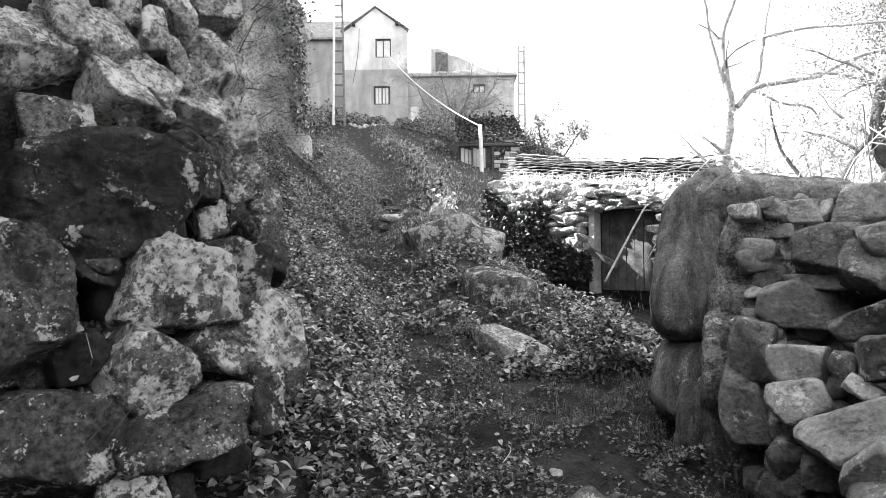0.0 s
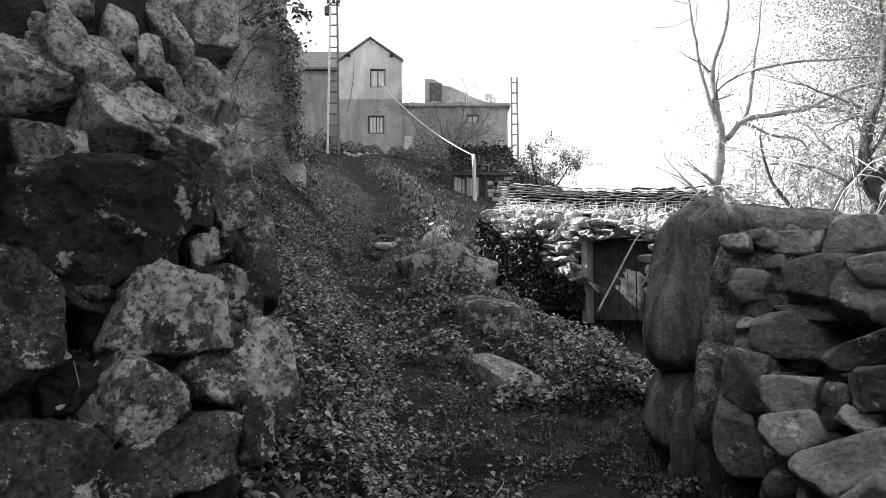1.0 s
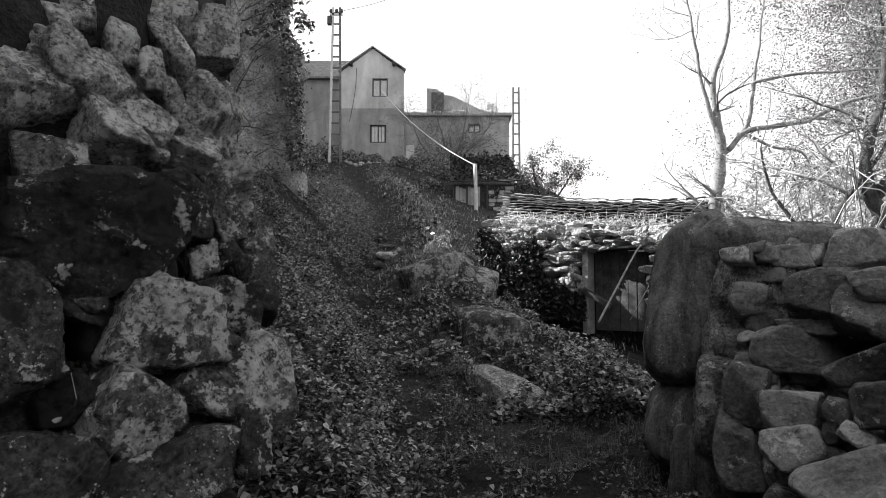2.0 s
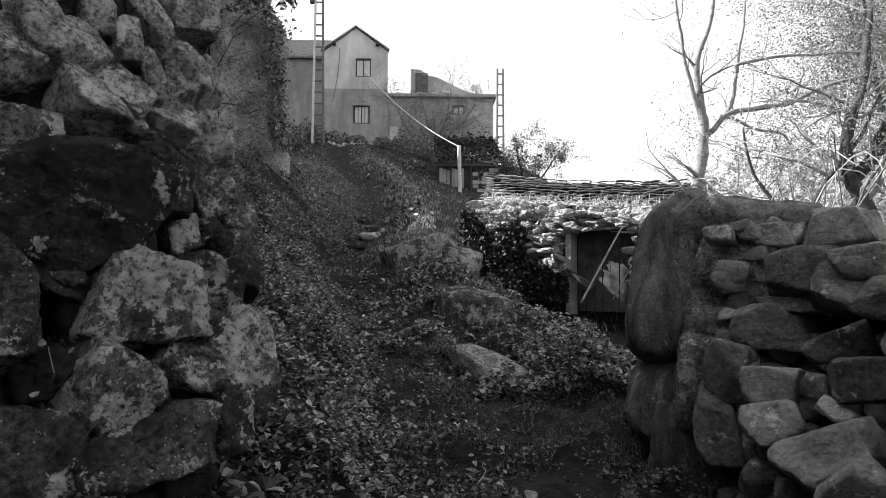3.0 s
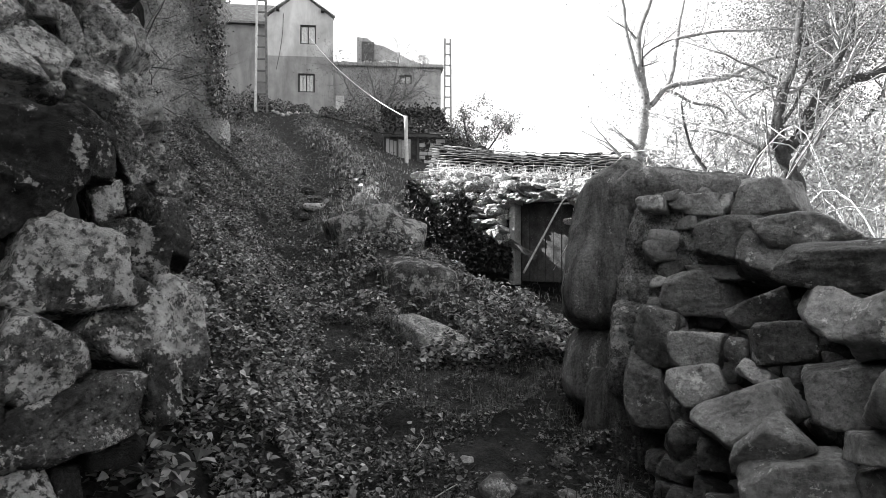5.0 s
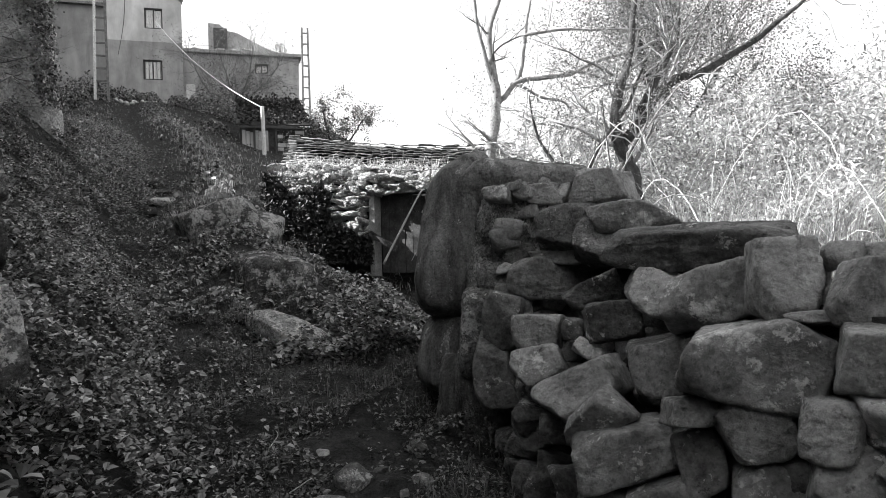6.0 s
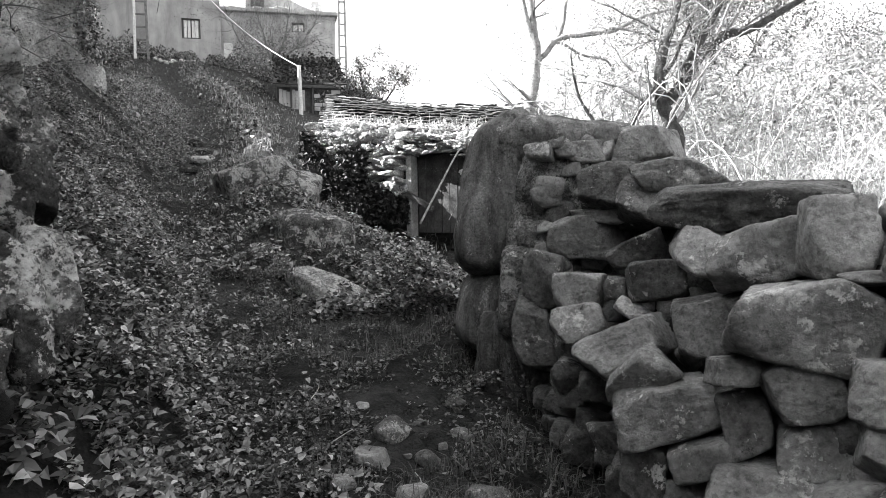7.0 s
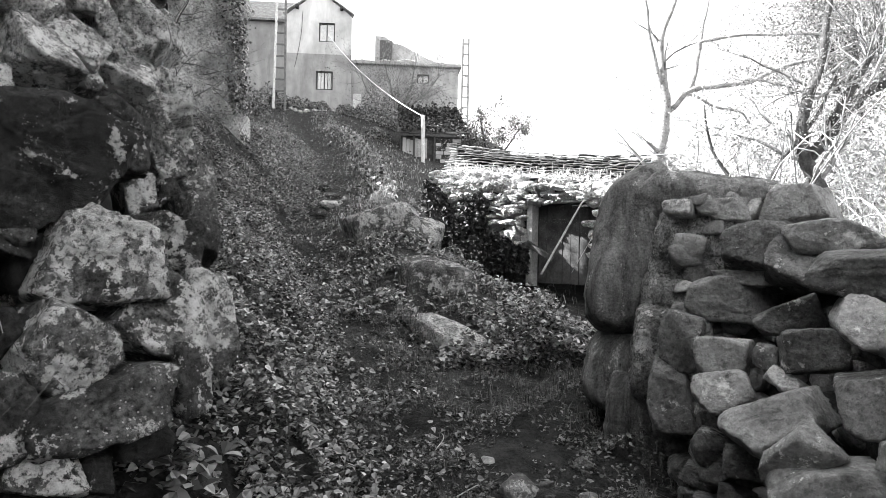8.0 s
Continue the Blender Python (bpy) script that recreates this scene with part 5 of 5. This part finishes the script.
# ---- trees ----
def grow(origin, way, length, radius, depth, rng, out, tips, spread=0.6, lift=0.12):
    """A branch and its forks: tube pieces into out, twig ends into tips."""
    n = 5
    pts, d, p = [Vector(origin)], Vector(way).normalized(), Vector(origin)
    for i in range(n):
        d = (d + Vector((rng.gauss(0, 0.13), rng.gauss(0, 0.13), rng.gauss(0, 0.13) + lift * 0.3))).normalized()
        p = p + d * length / n
        pts.append(p.copy())
    rad = [radius * (1 - 0.5 * i / n) for i in range(n + 1)]
    v, f = tube_arrays(pts, rad, 6 if radius > 0.02 else 4)
    o = len(out[0])
    out[0].extend(v)
    out[1].extend([tuple(a + o for a in q) for q in f])
    if depth == 0:
        tips.extend(pts[1:])
        return
    if depth == 1:
        tips.extend(pts[2:])
    for k in range(rng.choice((2, 3, 3))):
        i = rng.randint(2, n)
        nd = (d + Vector((rng.gauss(0, spread), rng.gauss(0, spread), rng.gauss(0.1, spread)))).normalized()
        grow(pts[i], nd, length * rng.uniform(0.55, 0.8), rad[i] * 0.62, depth - 1, rng, out, tips, spread, lift)


def tree(label, limbs, twigs, seed, leaf=0.0, per_tip=0, leaf_material=None, depth=2, twig_len=0.7, bark=BARK, jitter=0.12, thin=0.006, twig_bark=BARK):
    """Main limbs along given lines; forks and twigs grown from them; leaves at the tips."""
    base = Vector(limbs[0][0][0])
    tr = thing("tree", label, "tree", tuple(base))
    rng = random.Random(seed)
    out, tips = ([], []), []
    for i, (pts, r0, r1) in enumerate(limbs):
        line = bend(pts, 5, 0.03, seed + i)
        n = len(line)
        rad = [r0 + (r1 - r0) * k / (n - 1) for k in range(n)]
        v, f = tube_arrays([q - base for q in line], rad, 9, 0.25, seed + i)
        from_arrays("trunk" if i == 0 else "limb", v, f, bark, tr, "", True)
        for k in range(twigs):
            j = rng.randint(n // 4, n - 1)
            a = (line[min(j + 1, n - 1)] - line[max(j - 1, 0)]).normalized()
            w = (a * 0.5 + Vector((rng.gauss(0, 0.7), rng.gauss(0, 0.7), rng.gauss(0.15, 0.5)))).normalized()
            grow(line[j] - base, w, twig_len * rng.uniform(0.6, 1.2), max(rad[j] * 0.35, thin), depth, rng, out, tips)
    if out[0]:
        tagged(from_arrays("twigwork", out[0], out[1], twig_bark, tr, "", True), kind="stuff")
    if per_tip and tips:
        r = np.random.RandomState(seed)
        T = np.repeat(np.array([tuple(t) for t in tips]), per_tip, 0) + r.normal(0, jitter, (len(tips) * per_tip, 3))
        tagged(leaf_cloud("crown", T, leaf, leaf_material, "", "", 0.2, seed, "small", tr), kind="stuff")
    return tr


tree("bare grey tree behind the hut with forked limbs", [
    ([(3.5, 9.2, 0.6), (3.58, 9.05, 1.6), (3.64, 9.0, 2.6), (3.76, 9.0, 3.31), (3.75, 9.0, 3.72), (3.72, 9.0, 4.1), (3.71, 9.0, 4.47), (3.9, 9.0, 5.1), (4.0, 9.1, 6.2)], 0.105, 0.014),
    ([(3.74, 9.0, 3.72), (3.57, 8.95, 4.17), (3.42, 8.9, 4.92), (3.3, 8.9, 5.8)], 0.036, 0.008),
    ([(3.76, 9.0, 3.4), (4.1, 9.0, 3.79), (4.22, 9.0, 4.24), (4.33, 9.0, 4.95), (4.45, 9.0, 5.8)], 0.036, 0.008),
    ([(3.85, 9.0, 3.5), (4.14, 8.95, 3.75), (4.81, 8.9, 3.86), (5.33, 8.9, 4.08), (5.9, 8.8, 4.25), (6.6, 8.8, 4.6)], 0.04, 0.02),
    ([(4.22, 9.0, 4.3), (4.27, 9.0, 4.43), (4.79, 8.95, 4.51), (5.31, 8.9, 4.52), (6.2, 8.9, 4.62)], 0.026, 0.012),
    ([(4.81, 8.9, 3.9), (5.1, 8.9, 3.9), (5.53, 8.9, 3.8), (6.2, 8.9, 3.7)], 0.022, 0.01),
    ([(4.0, 9.0, 3.72), (4.2, 9.0, 3.68), (4.49, 9.0, 3.54), (4.86, 9.0, 3.47), (4.97, 9.0, 3.1), (5.1, 9.0, 2.7)], 0.026, 0.01),
    ([(3.97, 8.9, 2.6), (3.61, 8.9, 2.9), (3.48, 8.9, 3.02)], 0.04, 0.015)], 6, 31, 0.018, 1, TREE_LEAF, 2, 0.5, BARK_PALE)
tree("gnarled ivy-clad tree behind the low wall", [
    ([(4.8, 7.2, 0.3), (4.71, 7.0, 1.91), (4.61, 7.0, 2.37), (4.46, 7.0, 2.63), (4.51, 7.0, 3.21), (4.71, 7.1, 3.54), (4.86, 7.2, 4.3), (5.1, 7.4, 5.2)], 0.11, 0.02),
    ([(4.54, 7.0, 2.56), (5.16, 7.0, 3.3), (5.79, 7.0, 3.52), (6.97, 7.0, 4.27), (7.8, 7.1, 4.9)], 0.07, 0.015),
    ([(4.77, 7.0, 2.96), (5.32, 7.1, 3.77), (5.48, 7.2, 4.3), (5.7, 7.3, 5.3)], 0.05, 0.012),
    ([(3.9, 7.0, 1.4), (4.09, 7.0, 2.3), (4.55, 7.0, 2.95), (4.9, 7.1, 3.5)], 0.035, 0.012),
    ([(4.2, 7.3, 1.4), (4.0, 7.4, 2.2), (3.7, 7.5, 2.7), (3.6, 7.5, 3.2)], 0.03, 0.01)], 15, 47, 0.02, 3, TREE_LEAF, 2, 0.8, BARK_DARK, 0.08, 0.006, TWIG)
tree("dense leafy tree in the field beyond the wall", [
    ([(7.6, 10.0, 0.3), (7.5, 10.0, 2.2), (7.3, 10.1, 3.8), (7.2, 10.2, 5.5), (7.1, 10.2, 7.2)], 0.16, 0.03),
    ([(7.5, 10.0, 2.2), (6.9, 9.8, 3.4), (6.5, 9.6, 4.6), (6.3, 9.5, 5.8)], 0.07, 0.015),
    ([(7.4, 10.1, 3.0), (8.2, 10.0, 4.2), (8.8, 10.0, 5.4)], 0.07, 0.015),
    ([(7.5, 10.0, 1.6), (8.4, 9.7, 2.6), (9.2, 9.5, 3.3)], 0.06, 0.015),
    ([(7.3, 10.1, 3.6), (7.1, 10.6, 4.8), (7.0, 11.0, 6.2)], 0.05, 0.012)], 24, 53, 0.03, 15, TREE_LEAF, 2, 1.0, BARK_DARK, 0.16, 0.008, TWIG)
# bare shrub before the old house, and small far trees
tree("bare branching shrub against the old house", [
    ([(0.6, 38.5, 8.0), (0.5, 38.5, 9.2), (0.2, 38.4, 10.5), (-0.3, 38.4, 12.2)], 0.08, 0.02),
    ([(0.5, 38.5, 9.0), (1.2, 38.4, 10.4), (1.6, 38.4, 12.4)], 0.06, 0.02),
    ([(0.5, 38.5, 8.6), (-0.9, 38.4, 10.0), (-1.6, 38.4, 11.5)], 0.06, 0.02),
    ([(0.6, 38.5, 9.2), (2.0, 38.4, 10.2), (3.0, 38.4, 11.6)], 0.05, 0.02)], 34, 61, 0.05, 1, IVY, 2, 1.4, BARK, 0.15, 0.014)
tree("small leafy tree beyond the old house", [
    ([(4.9, 31, 4.0), (4.7, 31, 5.4), (4.4, 31, 6.6), (4.2, 31, 7.6)], 0.09, 0.03),
    ([(4.7, 31, 5.4), (5.5, 31, 6.4), (6.0, 31, 7.2)], 0.05, 0.02), ([(4.7, 31, 5.0), (3.9, 31, 6.0), (3.6, 31, 7.0)], 0.05, 0.02)], 18, 67, 0.065, 3, IVY, 2, 0.75, BARK_DARK, 0.12, 0.014)

# sunlit reeds and scrub over the field wall
r_ = np.random.RandomState(17)
n_ = 14000
rx, ry = r_.uniform(5.0, 14, n_), r_.uniform(5.2, 10.5, n_)
keep = rx > 4.6 + 0.25 * (ry - 5)
rx, ry = rx[keep], ry[keep]
blades("reed_thicket", np.stack([rx, ry, land(rx, ry)], 1), 1.9, 0.009, STRAW, "tangled pale sunlit reeds and dry canes", "reeds", 0.9, 18, None, 0.35)
rx, ry = r_.uniform(5.0, 14, 26000), r_.uniform(5.5, 10.5, 26000)
rz = land(rx, ry) + r_.uniform(0.2, 3.2, 26000) * (0.5 + 0.5 * np.clip((rx - 4.5) / 3, 0, 1))
sx, sy = r_.uniform(4.9, 14, 60000), r_.uniform(5.5, 10.5, 60000)
lump = np.array([noise.noise((a * 0.9, b * 0.9, 4)) for a, b in zip(sx, sy)])
sz = land(sx, sy) + r_.uniform(0.1, 1, 60000) ** 0.8 * (0.9 + 2.6 * np.clip((sx - 4.6) / 3, 0, 1)) * (0.85 + 0.5 * lump)
leaf_cloud("thicket_stems", np.stack([sx, sy, sz], 1), 0.085, STRAW, "fine pale stems and blades of the sunlit thicket", "thicket", 0.02, 22, "thin")
leaf_cloud("scrub_leaves", np.stack([rx, ry, rz], 1), 0.034, PALE_LEAF, "small sunlit leaves of the field scrub", "scrub", 0.1, 19, "small")
rx, ry = r_.uniform(3.3, 7.0, 2600), r_.uniform(4.6, 8.4, 2600)
blades("dry_canes", np.stack([rx, ry, land(rx, ry)], 1), 1.25, 0.014, STRAW, "dry grass and canes behind the low wall", "grass", 0.6, 20)

# low scrub between the trees
n_ = 16000
rx, ry = r_.uniform(3.7, 7.2, n_), r_.uniform(7.6, 9.6, n_)
lump = np.array([noise.noise((a * 1.3, b * 1.3, 12)) for a, b in zip(rx, ry)])
rz = 1.0 + r_.uniform(0, 1, n_) ** 0.7 * (2.0 + 0.9 * lump + 0.12 * (rx - 3.7))
leaf_cloud("low_scrub", np.stack([rx, ry, rz], 1)[:9000], 0.026, PALE_LEAF, "fine sunlit leaves of the scrub between the trees", "scrub", 0.1, 81, "small")
leaf_cloud("low_scrub_stems", np.stack([rx, ry, rz], 1)[9000:], 0.1, STRAW, "fine pale stems of the scrub between the trees", "scrub", 0.02, 82, "thin")

# tangled arching canes in the sun
rng = random.Random(91)
for i in range(230):
    x, y = rng.uniform(3.4, 11.5), rng.uniform(5.4, 9.0)
    z = ground_z(x, y)
    q, h, l = rng.uniform(0, 6.28), rng.uniform(0.8, 2.5), rng.uniform(0.6, 2.2)
    c, w = math.cos(q), math.sin(q)
    tube("arching_cane", [(x, y, z - 0.05), (x + c * l * 0.25, y + w * l * 0.25, z + h * 0.7), (x + c * l * 0.65, y + w * l * 0.65, z + h), (x + c * l, y + w * l, z + h * rng.uniform(0.2, 0.9))], rng.uniform(0.004, 0.013), 0.003, (TWIG, CANE)[i % 2], None, 5, 4, 0.03, "", i)
    tagged(scene.collection.objects[-1], "pale arching cane in the field thicket", "cane", "canes in the thicket")
# dark shrubs on the bank below the house
for i, (x, y, rr, hh) in enumerate([(-5.6, 36.4, 0.9, 0.8), (-4.6, 37.2, 0.8, 0.7), (-3.6, 36.8, 0.7, 0.5), (-6.5, 37.0, 1.0, 1.2), (-0.8, 36.0, 1.0, 1.0), (0.4, 35.0, 0.9, 0.9), (-2.0, 36.6, 0.7, 0.6), (-6.2, 33.0, 0.8, 0.8), (-0.4, 31.0, 0.6, 0.5), (1.0, 39.6, 1.6, 2.6), (2.9, 40.2, 1.5, 2.6), (-0.6, 39.8, 1.0, 2.2)]):
    n = 900
    q, d, e = r_.uniform(0, 6.28, n), np.sqrt(r_.uniform(0, 1, n)), r_.uniform(0.1, 1, n)
    px, py = x + rr * d * np.cos(q), y + rr * d * np.sin(q)
    lump = np.array([noise.noise((a * 2, b * 2, i)) for a, b in zip(px, py)])
    sp = np.stack([px, py, land(px, py) + hh * e * np.sqrt(np.clip(1 - d * d, 0, 1)) * (1 + 0.5 * lump)], 1)
    ob = leaf_cloud("shrub", sp, 0.1, IVY, "", "", 0.3, 40 + i, "small")
    tagged(ob, "low dark shrub on the bank below the house", "shrub", "shrubs on the bank", "thing")

# ---- creepers, twigs and plants on the walls ----
r_ = np.random.RandomState(23)
sp = []
for i in range(3000):
    f = r_.uniform(0, 1)
    z = r_.uniform(3.6, 5.7)
    sp.append((-2.24 - 0.06 * (z - 3) + abs(r_.normal(0, 0.06)) - 0.5 * (f ** 3), 11.05 + r_.normal(0, 0.25) + 0.3 * f, z))
leaf_cloud("wall_creeper", sp, 0.048, IVY, "dark creeper hanging down the edge of the rock face", "creeper", 0.1, 24)
rng = random.Random(9)
for i in range(16):
    y = rng.uniform(4.4, 9.5)
    x = float(np.interp(y, [4.4, 5.6, 8.2, 10.4], [-1.5, -1.85, -2.1, -2.25]))
    z = rng.uniform(2.9, 4.6)
    out, tips = ([], []), []
    grow((0, 0, 0), (0.5, rng.uniform(-0.8, 0.5), rng.uniform(-0.5, 0.8)), 0.6, 0.008, 2, rng, out, tips)
    ob = from_arrays("bare_creeper", out[0], out[1], BARK, None, "", True)
    ob.location = (x - 0.1, y, z)
    tagged(ob, "bare wiry creeper stem on the rock face", "creeper", "bare creepers")
# small weeds rooted in the joints of the tall wall
sp = []
for x, y, z in ((-0.98, 1.86, 1.22), (-0.9, 1.9, 1.1), (-1.02, 1.82, 1.05), (-0.72, 2.2, 1.32), (-0.62, 2.3, 1.0), (-0.95, 2.1, 1.75), (-1.0, 2.6, 2.0), (-1.05, 3.2, 2.05), (-1.0, 3.3, 1.7), (-1.1, 3.7, 2.3), (-0.9, 2.9, 1.5)):
    for k in range(16):
        sp.append((x + r_.normal(0, 0.04) + 0.03, y + r_.normal(0, 0.05) - 0.03, z + r_.normal(0, 0.035)))
leaf_cloud("wall_weeds", sp, 0.026, LITTER, "little weeds rooted in the wall's joints", "weeds", 0.4, 71)
blades("wall_straw", [(x, y, z) for x, y, z in sp[::5]], 0.13, 0.003, LITTER, "dry straws caught in the wall's joints", "straw", 1.6, 72, None, 0.9)
# leafy spray hanging over the top of the rock face
spray = thing("overhanging_spray", "leafy spray hanging over the rock face", "branch", (-2.9, 10.7, 5.6))
out, tips = ([], []), []
rng = random.Random(33)
for k in range(7):
    grow((rng.uniform(-0.3, 0.4), rng.uniform(-0.2, 0.1), rng.uniform(-0.2, 0.6)), (0.8, rng.uniform(-0.3, 0.1), rng.uniform(-0.1, 0.5)), 0.55, 0.012, 2, rng, out, tips, 0.5, -0.1)
tagged(from_arrays("twigwork", out[0], out[1], BARK, spray, "", True), kind="stuff")
T = np.repeat(np.array([tuple(t) for t in tips]), 2, 0)
tagged(leaf_cloud("foliage", T + np.random.RandomState(2).normal(0, 0.05, T.shape), 0.07, IVY, "", "", 0.2, 35, "small", spray), kind="stuff")
# fleshy round-leaved plant at the foot of the tall wall
sp = []
for i in range(170):
    q, d = r_.uniform(0, 6.28), abs(r_.normal(0, 0.12))
    x, y = -0.62 + 1.2 * d * math.cos(q), 2.28 + d * math.sin(q)
    sp.append((x, y, ground_z(x, y) + 0.05 + 0.14 * r_.uniform(0, 1) * math.exp(-d * 3)))
leaf_cloud("round_leaved_plant", sp, 0.052, IVY, "round fleshy leaves at the wall's foot", "plant", 0.5, 25)
# loose bent straws on the lane
for i, (x, y, s, q) in enumerate([(0.3, 3.35, 0.22, 80), (0.36, 2.9, 0.16, 40), (0.58, 2.95, 0.17, 70), (-0.56, 2.72, 0.2, 100), (0.62, 2.4, 0.2, 75)]):
    c, w = math.cos(radians(q)), math.sin(radians(q))
    z = ground_z(x, y)
    tube("straw", [(x, y, z + 0.03), (x + c * s * 0.5 + 0.03, y + w * s * 0.5, z + 0.06), (x + c * s, y + w * s, ground_z(x + c * s, y + w * s) + 0.03)], 0.003, 0.002, STRAW, None, 5)
    tagged(scene.collection.objects[-1], "bent pale straw lying on the soil", "straw", "straws on the lane")
